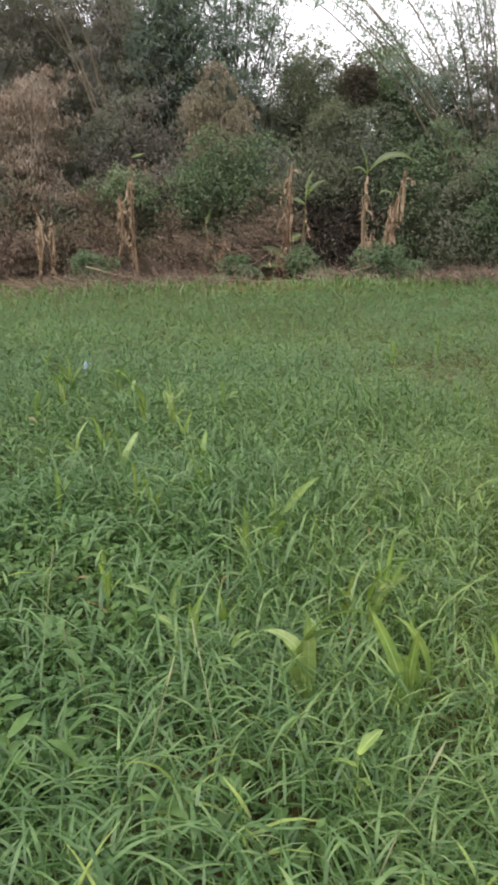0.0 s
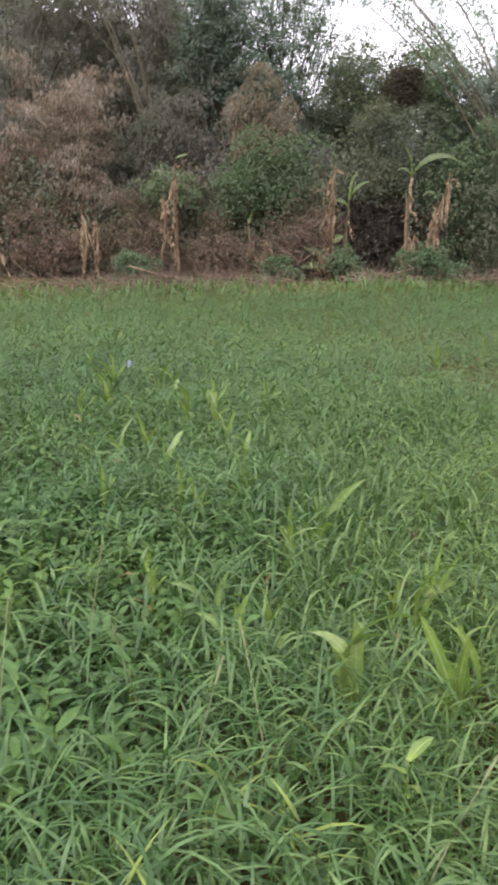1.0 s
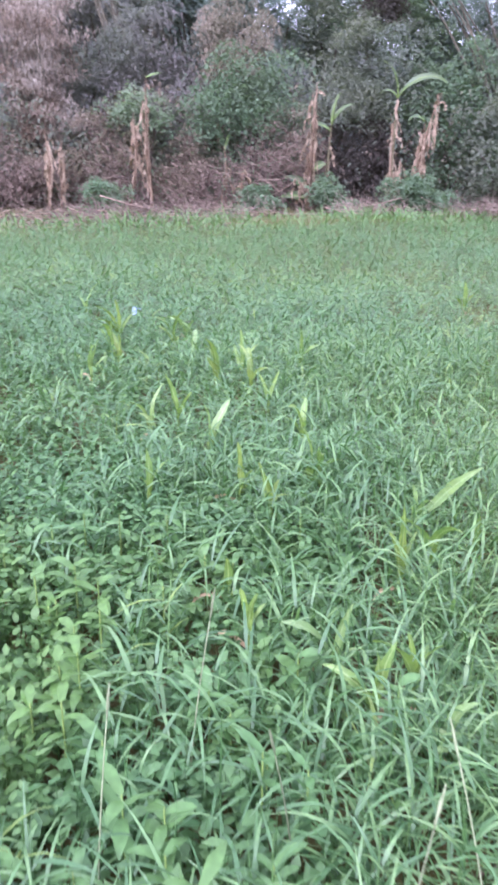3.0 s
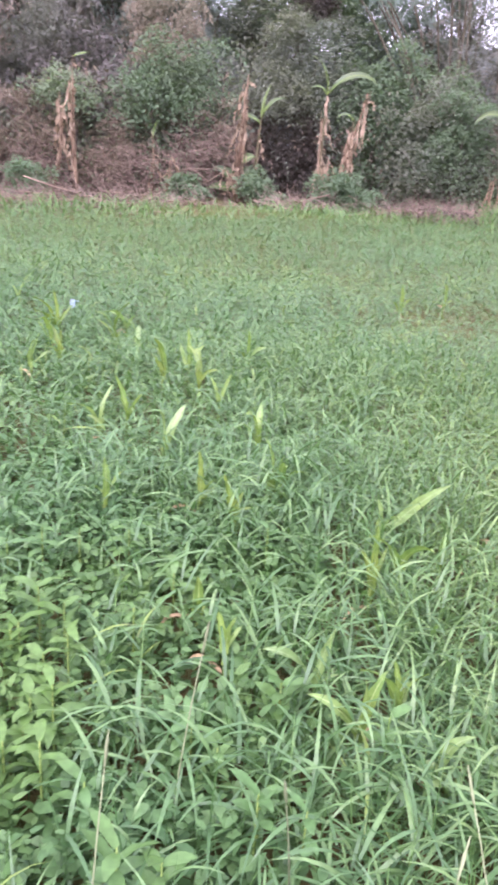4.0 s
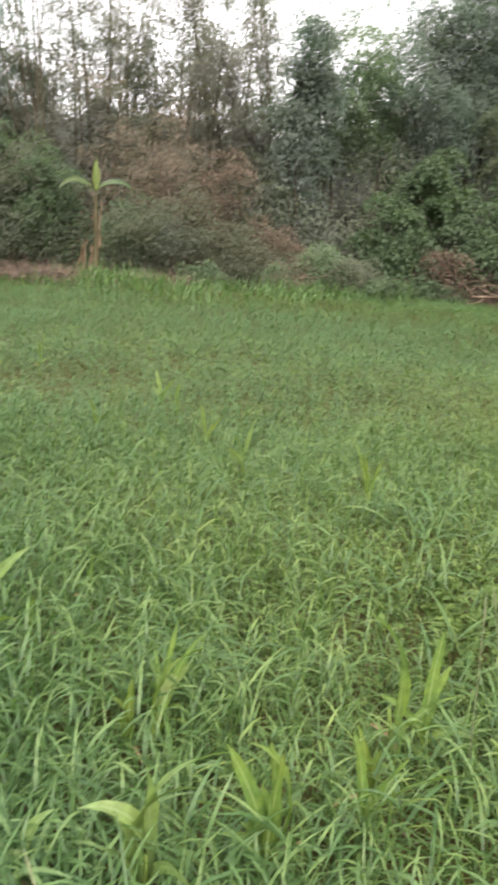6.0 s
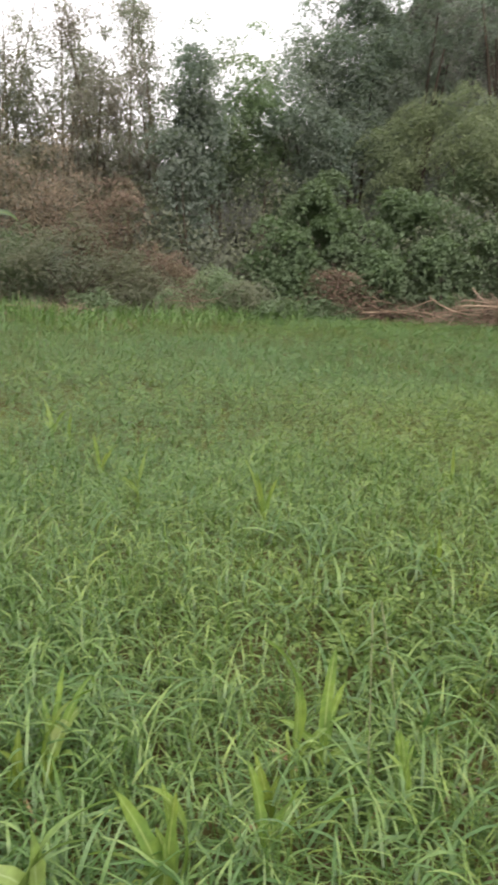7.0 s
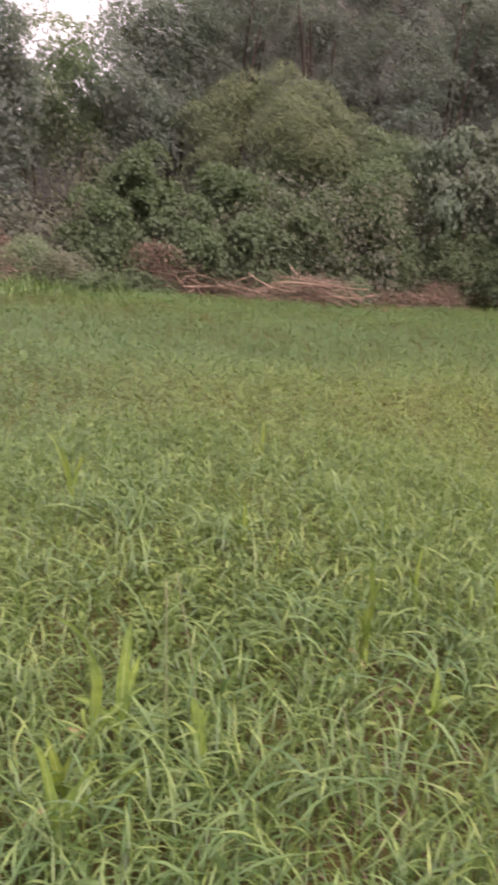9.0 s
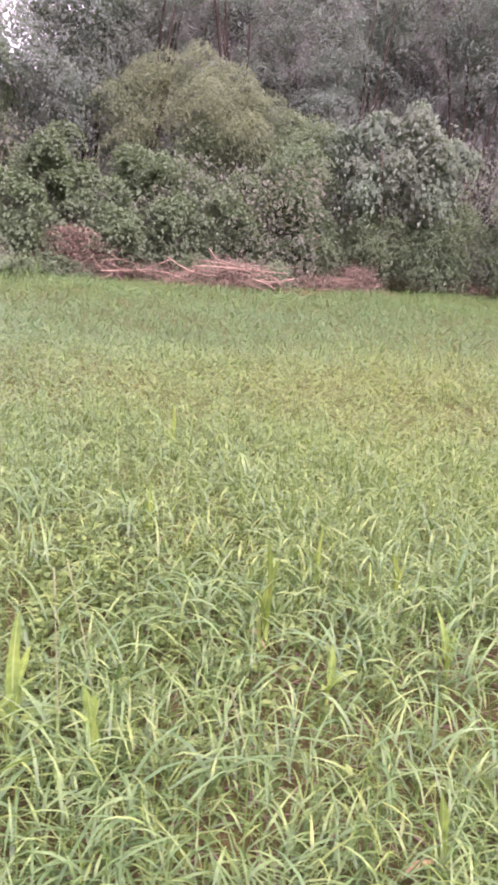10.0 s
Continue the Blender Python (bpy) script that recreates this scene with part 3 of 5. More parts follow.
def maize(x, y, leaves, kind):
    """leaves: bearing, length, rise, droop in degrees, and width of each."""
    label, material = kind
    ob = thing("maize_plant", x, y, label, "plant", "young maize in the field", float(ground_z(x, y)))
    high = max(length for az, length, rise, bend, width in leaves)
    lean = rng.normal(0, 0.02, 2)
    pts = [(lean[0] * s, lean[1] * s, (0.1 + 0.3 * high) * s) for s in np.linspace(0, 1, 5)]
    part("stalk", [tube(pts, np.linspace(0.010, 0.005, 5), 6)], SHOOT, ob, smooth=True)
    for az, length, rise, bend, width in leaves:
        roll = rng.choice([-1, 1]) * (rng.uniform(0.9, 1.35) if bend < 40 else rng.uniform(0.3, 0.7))
        b = (0.4 * lean[0], 0.4 * lean[1], 0.1 + 0.03 * rng.random())
        part("leaf", [big_leaf(b, radians(az), length * 1.06, width * (1.1 if high < 0.3 else 1.05), radians(rise), radians(bend), 12, 0.28, 0.1, roll, 0.3, rng.uniform(2.5, 7.0), 0.28)], material, ob, "", True)
    part("leaf", [big_leaf((0, 0, 0.12), rng.uniform(0, 6.28), high * rng.uniform(0.5, 0.75), 0.026, rng.uniform(1.0, 1.4), rng.uniform(0.4, 1.6), 10, 0.28, 0.1, rng.normal(0, 0.7), 0.3, rng.uniform(2.5, 6.0), 0.25)], material, ob, "", True)
    if rng.random() < 0.35:
        part("withered_leaf", [big_leaf((0, 0, 0.09), rng.uniform(0, 6.28), 0.14, 0.018, 0.7, 2.2, 8, 0.5, 0.2, 0.5, 0.3, 3.0, 0.4)], DRY_TIP, ob, "withered brown leaf", True)
    return ob


maize(1.47, 1.61, ((296, 0.41, 101, 75, 0.030), (310, 0.24, 95, 15, 0.026)), YOUNG)
maize(1.52, 1.55, ((122, 0.34, 92, 12, 0.034), (132, 0.26, 88, 20, 0.028), (133, 0.16, 61, 120, 0.032), (288, 0.12, 83, 90, 0.024)), YOUNG)
maize(1.17, 1.40, ((286, 0.27, 87, 20, 0.028), (142, 0.30, 61, 45, 0.030), (297, 0.08, 62, 80, 0.028), (116, 0.19, 66, 15, 0.024)), YOUNG)
maize(0.91, 2.00, ((134, 0.31, 87, 10, 0.024), (324, 0.21, 87, 15, 0.026), (129, 0.29, 78, 25, 0.024), (318, 0.16, 82, 60, 0.022)), YOUNG)
maize(1.57, 1.31, ((315, 0.22, 86, 10, 0.026), (108, 0.19, 95, 20, 0.024), (319, 0.16, 89, 60, 0.020)), YOUNG)
maize(2.64, 3.25, ((312, 0.37, 81, 25, 0.022), (119, 0.25, 85, 20, 0.024), (287, 0.30, 85, 15, 0.020)), SMALL)
maize(2.38, 4.12, ((144, 0.31, 84, 15, 0.034), (306, 0.20, 88, 50, 0.026)), PALE)
maize(2.50, 4.84, ((317, 0.25, 85, 15, 0.024), (144, 0.25, 71, 30, 0.024)), SMALL)
maize(2.58, 5.79, ((317, 0.29, 87, 25, 0.040), (146, 0.26, 76, 40, 0.030)), PALE)
maize(2.85, 2.29, ((303, 0.21, 94, 15, 0.028), (321, 0.16, 82, 40, 0.022)), SMALL)
maize(4.25, 3.34, ((305, 0.26, 95, 15, 0.024),), SMALL)
maize(2.38, 1.31, ((341, 0.35, 94, 12, 0.034), (159, 0.29, 91, 25, 0.026), (304, 0.18, 94, 50, 0.020)), SMALL)
maize(2.90, 1.42, ((126, 0.25, 93, 10, 0.028), (310, 0.18, 88, 40, 0.022)), SMALL)
maize(2.26, 1.00, ((343, 0.16, 94, 12, 0.024), (319, 0.12, 61, 70, 0.024), (148, 0.12, 69, 70, 0.024)), YOUNG)
maize(1.60, 1.36, ((313, 0.18, 88, 12, 0.026), (142, 0.16, 92, 20, 0.026)), YOUNG)
maize(2.94, 1.08, ((319, 0.20, 84, 15, 0.024), (138, 0.18, 93, 20, 0.022)), SMALL)
maize(2.59, 0.75, ((328, 0.23, 83, 20, 0.028), (148, 0.17, 91, 20, 0.024)), YOUNG)
maize(1.84, 0.45, ((344, 0.16, 89, 12, 0.026), (334, 0.13, 71, 50, 0.024)), YOUNG)
maize(3.55, 1.08, ((345, 0.21, 88, 12, 0.024),), SMALL)
maize(0.91, 1.40, ((73, 0.26, 88, 12, 0.030), (283, 0.19, 93, 15, 0.024)), SMALL)
maize(0.37, 1.82, ((255, 0.25, 87, 80, 0.034), (102, 0.18, 92, 60, 0.030), (271, 0.19, 87, 15, 0.024)), YOUNG)
maize(0.16, 1.93, ((258, 0.24, 73, 75, 0.032), (68, 0.20, 88, 30, 0.026)), PALE)
maize(0.41, 2.40, ((249, 0.29, 92, 8, 0.026), (281, 0.18, 87, 30, 0.022)), SMALL)
maize(0.79, 1.96, ((78, 0.16, 94, 15, 0.026), (279, 0.14, 87, 60, 0.022)), SMALL)
maize(-0.53, 3.99, ((247, 0.24, 85, 25, 0.028), (97, 0.17, 76, 30, 0.026)), YOUNG)
maize(-0.06, 4.19, ((80, 0.20, 80, 20, 0.028), (284, 0.17, 83, 30, 0.024)), YOUNG)
maize(-0.25, 4.86, ((289, 0.27, 93, 15, 0.028), (88, 0.20, 73, 40, 0.026)), YOUNG)
maize(-0.52, 3.00, ((289, 0.19, 94, 15, 0.030), (79, 0.16, 78, 45, 0.024)), YOUNG)
maize(-0.17, 2.30, ((249, 0.12, 94, 15, 0.026),), SMALL)
maize(-1.17, 5.70, ((272, 0.28, 92, 15, 0.030), (247, 0.23, 66, 50, 0.028), (74, 0.23, 71, 40, 0.024)), SMALL)
maize(0.64, 1.46, ((292, 0.30, 99, 125, 0.044), (121, 0.33, 112, 120, 0.044), (281, 0.31, 92, 10, 0.046), (285, 0.22, 78, 20, 0.034), (108, 0.42, 104, 115, 0.038), (277, 0.17, 76, 60, 0.026)), PALE)
maize(0.94, 1.42, ((276, 0.35, 73, 14, 0.044), (313, 0.17, 85, 20, 0.030), (108, 0.17, 99, 80, 0.030), (283, 0.36, 109, 95, 0.034), (289, 0.30, 91, 15, 0.034), (275, 0.15, 67, 30, 0.030)), YOUNG)
maize(1.26, 1.47, ((317, 0.19, 78, 10, 0.026), (134, 0.13, 95, 30, 0.022)), SMALL)
maize(0.43, 1.56, ((111, 0.21, 116, 100, 0.040), (295, 0.13, 77, 110, 0.036)), PALE)
maize(0.69, 2.61, ((121, 0.16, 94, 12, 0.028),), SMALL)
maize(0.52, 2.79, ((119, 0.36, 61, 25, 0.040), (302, 0.18, 92, 20, 0.028)), PALE)
maize(0.96, 2.75, ((136, 0.17, 91, 15, 0.026),), SMALL)
maize(2.74, 5.84, ((126, 0.20, 93, 15, 0.030), (105, 0.17, 65, 40, 0.024)), SMALL)
maize(1.87, 5.27, ((275, 0.23, 83, 20, 0.030), (113, 0.16, 78, 45, 0.026)), SMALL)
maize(1.61, 7.30, ((300, 0.24, 94, 15, 0.040), (95, 0.19, 73, 40, 0.034)), SMALL)
maize(2.13, 7.62, ((301, 0.21, 94, 15, 0.036),), SMALL)
maize(0.27, 1.75, ((273, 0.20, 93, 12, 0.032), (282, 0.19, 65, 70, 0.032), (88, 0.22, 88, 25, 0.026)), YOUNG)
maize(-0.16, 3.05, ((283, 0.24, 92, 10, 0.036), (105, 0.15, 84, 40, 0.026)), SMALL)
maize(-0.04, 2.86, ((253, 0.23, 83, 15, 0.034), (75, 0.16, 94, 40, 0.026)), SMALL)
maize(-0.08, 2.04, ((272, 0.18, 88, 15, 0.030), (98, 0.15, 91, 30, 0.024)), YOUNG)


for i in range(18):
    u = rng.random()
    x, y = 0.6 - 1.7 * u + rng.normal(0, 0.45), 2.4 + 3.6 * u + rng.normal(0, 0.5)
    maize(x, y, [(int(rng.uniform(0, 360)), rng.uniform(0.2, 0.3), int(rng.uniform(74, 97)), int(rng.uniform(20, 110)), rng.uniform(0.028, 0.042)) for j in range(2)], (SMALL, YOUNG, PALE)[i % 3])


def straw_stalk(x, y, height, lean, az):
    ob = thing("straw_stalk", x, y, "thin pale flowering grass stalk rising from the field", "grass stalk", "pale stalks", float(ground_z(x, y)))
    s = np.linspace(0, 1, 7)
    pts = np.stack([lean * s**1.4 * math.sin(az), lean * s**1.4 * math.cos(az), height * s], -1)
    part("stem", [tube(pts, np.linspace(0.0026, 0.0014, 7), 5)], STRAW, ob, smooth=True)
    head = np.linspace(pts[-1], pts[-1] + (pts[-1] - pts[-2]) * 1.1, 8)
    part("seed_head", [tube(head, 0.0032 * np.sin(np.linspace(0.4, 2.9, 8)), 5, 0.25)], STRAW, ob)


for x, y, h, l, a in [(1.56, 1.42, 0.52, 0.05, 0.4), (1.78, 1.5, 0.5, 0.08, 5.2), (0.05, 1.35, 0.42, 0.1, 3.6), (0.2, 1.0, 0.4, 0.14, 0.6), (0.42, 1.15, 0.42, 0.12, 5.6), (-0.2, 1.6, 0.45, 0.06, 1.0), (1.75, 0.9, 0.4, 0.1, 5.0), (0.72, 0.75, 0.4, 0.15, 1.2), (-0.35, 1.25, 0.42, 0.08, 0.3)]:
    straw_stalk(x, y, h, l, a)


def broad_weed(x, y, height, leaves, size, label):
    """A single taller weed with a few broad pointed oval leaves."""
    ob = thing("broadleaf_plant", x, y, label, "weed", "broad-leaved plants", float(ground_z(x, y)))
    pts = [(0, 0, height * s) for s in np.linspace(0, 1, 4)]
    part("stem", [tube(pts, np.linspace(0.004, 0.002, 4), 5)], SHOOT, ob, smooth=True)
    a0 = rng.uniform(0, 6.28)
    for i in range(leaves):
        b = (0, 0, height * (0.55 + 0.45 * (i + 1) / leaves))
        part("leaf", [big_leaf(b, a0 + i * 2.2, size * rng.uniform(0.7, 1.15), size * rng.uniform(0.32, 0.46), rng.uniform(0.1, 0.8), rng.uniform(0.4, 1.3), 6, 0.2, 0.05, rng.normal(0, 0.2), 0.5, 2.6)], MAIZE if height > 0.29 else WEED_DARK, ob, "", True)


for x, y, h, n, size in [(0.74, 1.0, 0.3, 4, 0.085), (-0.12, 1.1, 0.26, 7, 0.09), (-0.3, 1.3, 0.26, 8, 0.09), (0.3, 1.66, 0.28, 7, 0.075), (-0.5, 1.75, 0.28, 8, 0.09), (0.3, 0.95, 0.2, 7, 0.08), (-0.62, 2.2, 0.28, 8, 0.09)]:
    broad_weed(x, y, h, n, size, "light green broad-leaved weed standing in the grass")

for i in range(60):
    r, b = rng.uniform(0.9, 2.7), rng.uniform(-38, 4)
    x, y = polar(b, r)
    broad_weed(x, y, rng.uniform(0.16, 0.26), int(rng.integers(5, 9)), rng.uniform(0.05, 0.095), "dark green broad-leaved weed low in the grass")

scrap = thing("plastic_scrap", -1.11, 5.96, "crumpled pale blue plastic scrap caught on the grass", "litter")
part("sheet", [big_leaf((0, 0, 0.27), 0.6, 0.10, 0.05, 1.2, 2.6, 6, 0.4, 0.3)], SCRAP, scrap)


# ---- plants of the margin ----
def banana(bearing, d, height, dead=True, ribbons=10, leaves=(), lean=(0.0, 0.0), radius=0.1, label="", yellow=False):
    x, y = polar(bearing, d)
    ob = thing("banana_plant", x, y, label, "banana plant", "banana plants at the field margin")
    s = np.linspace(0, 1, 11)
    bow = 0.05 * height * np.sin(math.pi * s) * math.sin(bearing * 7)
    pts = np.stack([lean[0] * s**1.2 + bow, lean[1] * s**1.2, height * s], -1)
    rad = (0.36 if dead else 0.5) * radius * (1.2 - 0.85 * s**1.3) * (1 + 0.12 * np.sin(11 * s + bearing))
    rad[-1] *= 0.3 if dead else 0.8
    part("pseudostem", [tube(pts, rad, 10, 0.1)], STEM_DRY if dead else STEM_GREEN, ob, smooth=True)

    def on_stem(f):
        return np.array([np.interp(f, s, pts[:, c]) for c in range(3)])

    # split sheaths that stand off the stem, torn to points
    for i in range(6 if dead else 2):
        f0, f1, az = rng.uniform(0.0, 0.3), rng.uniform(0.45, 0.93), rng.uniform(0, 6.28)
        q = np.linspace(f0, f1, 8)
        off = radius * (0.45 + rng.uniform(0.1, 1.3) * ((q - f0) / (f1 - f0)) ** 2)
        line = np.stack([on_stem(v) for v in np.minimum(q, 1)]) + np.stack([off * math.sin(az), off * math.cos(az), height * np.maximum(q - 1, 0)], -1)
        part("sheath", [tube(line, radius * rng.uniform(0.12, 0.26) * (1 - 0.8 * np.linspace(0, 1, 8) ** 2), 5, 0.2)], RIBBON if i % 2 else STEM_DRY, ob, "torn dry sheath")
    for i in range(ribbons):
        f, az = rng.uniform(0.25, 1.0), rng.uniform(0, 6.28)
        b = on_stem(f) + 0.5 * radius * np.array([math.sin(az), math.cos(az), 0])
        length = min(rng.uniform(0.3, 1.0), height * f * 0.95)
        rise = rng.uniform(-1.65, -1.15) if i % 4 else rng.uniform(-0.7, 0.3)
        part("dry_leaf", [big_leaf(b, az, length * (1 if rise < -0.7 else 0.35), rng.uniform(0.025, 0.085), rise, 0.0 if rise < -0.7 else 1.9, 9, 0.9, 0.6, rng.normal(0, 1.5), 0.3, 3.0, 0.5)], RIBBON, ob, "dry hanging leaf", True)
    for f, az, length, width, rise, bend in leaves:
        blade = big_leaf(on_stem(f), radians(az), length, width, radians(rise), radians(bend), 14, 0.35, 0.05, 0.0 if rise > 75 else -1.1 if math.sin(radians(az)) > 0 else 1.1, 0.35, 3.0, 0.15)
        young = yellow and rise > 75
        leaf = part("leaf", [blade], BANANA_YELLOW if young else BANANA, ob, "rolled yellow-green new leaf" if young else "green leaf", True)
        part("midrib", [tube(blade[0].reshape(-1, 3, 3)[:, 1], np.linspace(0.014, 0.004, 15), 5)], SHOOT, leaf, smooth=True)
    return ob


DEAD = "dead brown banana plant with dry hanging leaves"
banana(-15.95, 20.3, 1.75, True, 12, (), (0.0, 0.1), 0.08, DEAD)
banana(-15.15, 20.5, 1.6, True, 9, (), (0.1, 0.0), 0.07, DEAD)
banana(-22.05, 20.3, 1.9, True, 9, (), (0.1, 0.0), 0.08, DEAD)
banana(-10.55, 20.5, 2.2, True, 14, (), (0.15, 0.1), 0.07, DEAD)
banana(-9.05, 20.3, 2.95, True, 12, ((0.99, 80, 0.35, 0.09, 25, 20),), (-0.05, 0.0), 0.08, "tall thin dead banana plant with one yellow leaf")
banana(-3.15, 20.0, 0.95, True, 5, (), (0.1, 0.0), 0.06, "broken dead banana stump at the field margin")
banana(-4.15, 20.8, 1.5, True, 5, ((0.9, 20, 0.5, 0.1, 70, 60),), (0.0, 0.0), 0.05, "thin withered banana sucker with yellow leaf")
banana(1.75, 20.4, 2.85, True, 24, ((0.16, 282, 0.75, 0.26, 40, 40), (0.08, 262, 0.8, 0.26, 22, 50), (0.3, 100, 0.45, 0.28, 50, 60), (0.2, 85, 0.6, 0.18, 30, 80)), (0.08, 0.0), 0.12, "dead brown banana plant with green suckers at its foot")
banana(2.70, 20.5, 2.0, False, 4, ((0.98, 40, 0.8, 0.12, 80, 40), (0.95, 100, 0.8, 0.13, 70, 80), (0.9, 280, 0.6, 0.14, 40, 80)), (0.1, 0.0), 0.06, "young green banana plant beside a dead one")
banana(1.85, 20.15, 0.85, True, 8, (), (-0.42, -0.1), 0.07, "fallen dead banana stem leaning at the foot of another")
banana(7.15, 20.4, 2.55, False, 20, ((0.99, 96, 1.35, 0.2, 52, 110), (0.99, 300, 0.95, 0.08, 88, 70), (0.98, 285, 0.5, 0.06, 60, 120)), (0.02, 0.0), 0.085, "banana plant with bare stem and one green leaf")
banana(8.35, 20.4, 2.0, True, 12, ((1.0, 278, 0.55, 0.07, 50, 170),), (0.25, 0.0), 0.08, "leaning dead banana stem with one wilting leaf")
banana(8.75, 20.35, 2.65, True, 26, (), (0.45, 0.0), 0.09, DEAD)
banana(7.95, 20.1, 1.15, True, 5, (), (-0.12, 0.0), 0.12, "broken dead banana stump with pale torn sheaths")
banana(8.55, 20.2, 1.2, True, 6, (), (0.1, 0.0), 0.09, DEAD)
climbed = banana(19.3, 20.4, 2.15, False, 8, ((0.98, 10, 0.75, 0.2, 88, 15), (0.98, 98, 1.1, 0.17, 40, 115), (0.97, 272, 1.1, 0.17, 40, 125)), (-0.05, 0.0), 0.12, "banana plant with upright new leaf, drooping leaves and a climber", True)
vine = np.stack([0.09 + 0.06 * rng.random(260), -0.1 + 0.1 * rng.random(260), rng.uniform(0.05, 1.5, 260)], -1)
part("climber", [leaf_cloud(vine, 0.07, 1.8, -0.4, 0.5, 0.5, True, 199)], LEAF_FRESH, climbed, "light green climber on the stem")
banana(18.6, 20.4, 1.05, True, 3, (), (0.0, 0.0), 0.07, "short dead banana stump with brown sheath")


def woody(name, bearing, d, radii, top, n, size, material, label, category, group="", clumps=120, clump=0.28, stems=4, ratio=2.4, tilt=-0.25, loose=0.5, hollow=0.5, foot=None, bark=BARK, low=-0.8, broad=False, skirt=None, lobes=None):
    """A shrub or tree: branching stems and a crown of many small leaves. foot: height of the crown's underside."""
    x, y = polar(bearing, d)
    ob = thing(name, x, y, label, category, group)
    rz = radii[2]
    cz = top - rz
    for i in range(stems):
        az = rng.uniform(0, 6.28)
        s = np.linspace(0, 1, 7)
        reach = rng.uniform(0.2, 0.75)
        pts = np.stack([reach * radii[0] * s**1.3 * math.sin(az) + 0.06 * np.sin(6 * s + i), reach * radii[1] * s**1.3 * math.cos(az), (cz + 0.35 * rz * rng.uniform(-0.9, 0.3)) * s], -1)
        r0 = 0.03 if name == "creeper_clump" else 0.006 * top + 0.025
        part("stem", [tube(pts, np.linspace(r0, r0 * 0.3, 7), 7, 0.05)], bark, ob, smooth=True)
    if not broad:
        n, size, ratio = int(1.3 * n), 0.69 * size, 0.85 * ratio
    if lobes:
        c, e = math.cos(radians(bearing)), math.sin(radians(bearing))
        lobes = [(u * c + w * e, -u * e + w * c, h, r) for u, w, h, r in lobes]
    p = clumped((0, 0, cz), radii, n, max(20, int(0.8 * clumps)), clump, hollow, low, lobes)
    inner = clumped((0, 0, cz - 0.1 * rz), [0.75 * r for r in radii], n // 8, 60, clump * 1.5, 0.1, low, lobes and [(u, w, h, 0.75 * r) for u, w, h, r in lobes])
    if skirt is None:
        skirt = name in ("shrub", "low_bush", "dead_bush")
    if skirt:
        m = n // 10 if broad else n // 3
        th, q = rng.uniform(0, 6.28, m), np.sqrt(rng.uniform(0.1, 1, m)) * 0.95
        low_p = np.stack([radii[0] * q * np.sin(th), radii[1] * q * np.cos(th), cz * rng.uniform(0.02, 1.0, m)], -1)
        low_p += 0.25 * np.sin(3.1 * low_p[:, [1, 2, 0]] + bearing)
        low_p[:, 2] = np.maximum(low_p[:, 2], 0.05)
        p = np.concatenate([p, low_p])
    if foot is not None:
        p = p[p[:, 2] > foot + 0.3 * rng.random(len(p))]
        inner = inner[inner[:, 2] > foot + 0.3]
    part("crown", [leaf_cloud(p, size, ratio, tilt, loose, 0.45, broad, bearing + 180), leaf_cloud(inner, size * 1.2, ratio, tilt, loose, 0.45, broad, bearing + 180)], material, ob)
    return ob


def bamboo(bearing, d, culms, height, spread, n, size, material, label, lean_to=None, start=0.4, thick=0.045, sprays=260, wide=0.7, name="bamboo_clump", category="bamboo", tilt=-0.6, ratio=4.5, group="bamboo clumps"):
    """A clump of arching culms with sprays of narrow leaves along their upper parts."""
    x, y = polar(bearing, d)
    ob = thing(name, x, y, label, category, group)
    tips, paths = [], []
    for i in range(culms):
        az = rng.uniform(0, 6.28) if lean_to is None else radians(lean_to + rng.normal(0, 38))
        s = np.linspace(0, 1, 10)
        h, out = height * rng.uniform(0.7, 1.08), spread * rng.uniform(0.3, 1.15)
        b = rng.normal(0, 0.35, 2)
        pts = np.stack([b[0] + out * s**1.9 * math.sin(az), b[1] + out * s**1.9 * math.cos(az), h * (s - 0.1 * s**3)], -1)
        paths.append(pts)
        part("culm", [tube(pts, thick * rng.uniform(0.7, 1.1) * np.linspace(1, 0.22, 10), 7)], CULM, ob, smooth=True)
    if n:
        k = rng.integers(0, culms, sprays)
        f = rng.uniform(start, 1.0, sprays) * 9
        i0 = np.minimum(f.astype(int), 8)
        P = np.array(paths)
        c = P[k, i0] + (P[k, i0 + 1] - P[k, i0]) * (f - i0)[:, None]
        c = c + rng.normal(0, 1, (sprays, 3)) * np.array([wide, wide, 0.4 * wide]) * (1.15 - f / 9 * 0.6)[:, None]
        pick = rng.integers(0, sprays, n)
        p = c[pick] + rng.normal(0, 1, (n, 3)) * np.array([0.17, 0.17, 0.10])
        p[:, 2] = np.maximum(p[:, 2], 0.1)
        part("foliage", [leaf_cloud(p, size, ratio, tilt, 0.4, 0.6, False, bearing + 180)], material, ob)
    return ob


# the near edge of the thicket, from the dry bamboo round to the pale-leaved tree
bamboo(-15.95, 22.4, 16, 5.9, 1.7, 21000, 0.11, DRY_BAMBOO, "dead bamboo clump covered in hanging tan leaves", None, 0.3, 0.03, 210, 0.34, "dry_bamboo", "bamboo", -1.1, 4.0, "")
bamboo(-21.55, 23.2, 12, 5.0, 1.5, 10000, 0.13, DRY_BROWN, "dead bamboo clump with brown withered leaves", None, 0.25, 0.03, 170, 0.34, "dry_bamboo", "bamboo", -1.1, 4.0, "")
woody("shrub", -2.95, 21.6, (1.75, 1.1, 1.25), 3.85, 6500, 0.135, LEAF_GREEN, "green feathery shrub above dead brush", "shrub", "", 90, 0.32, 5, 2.6)
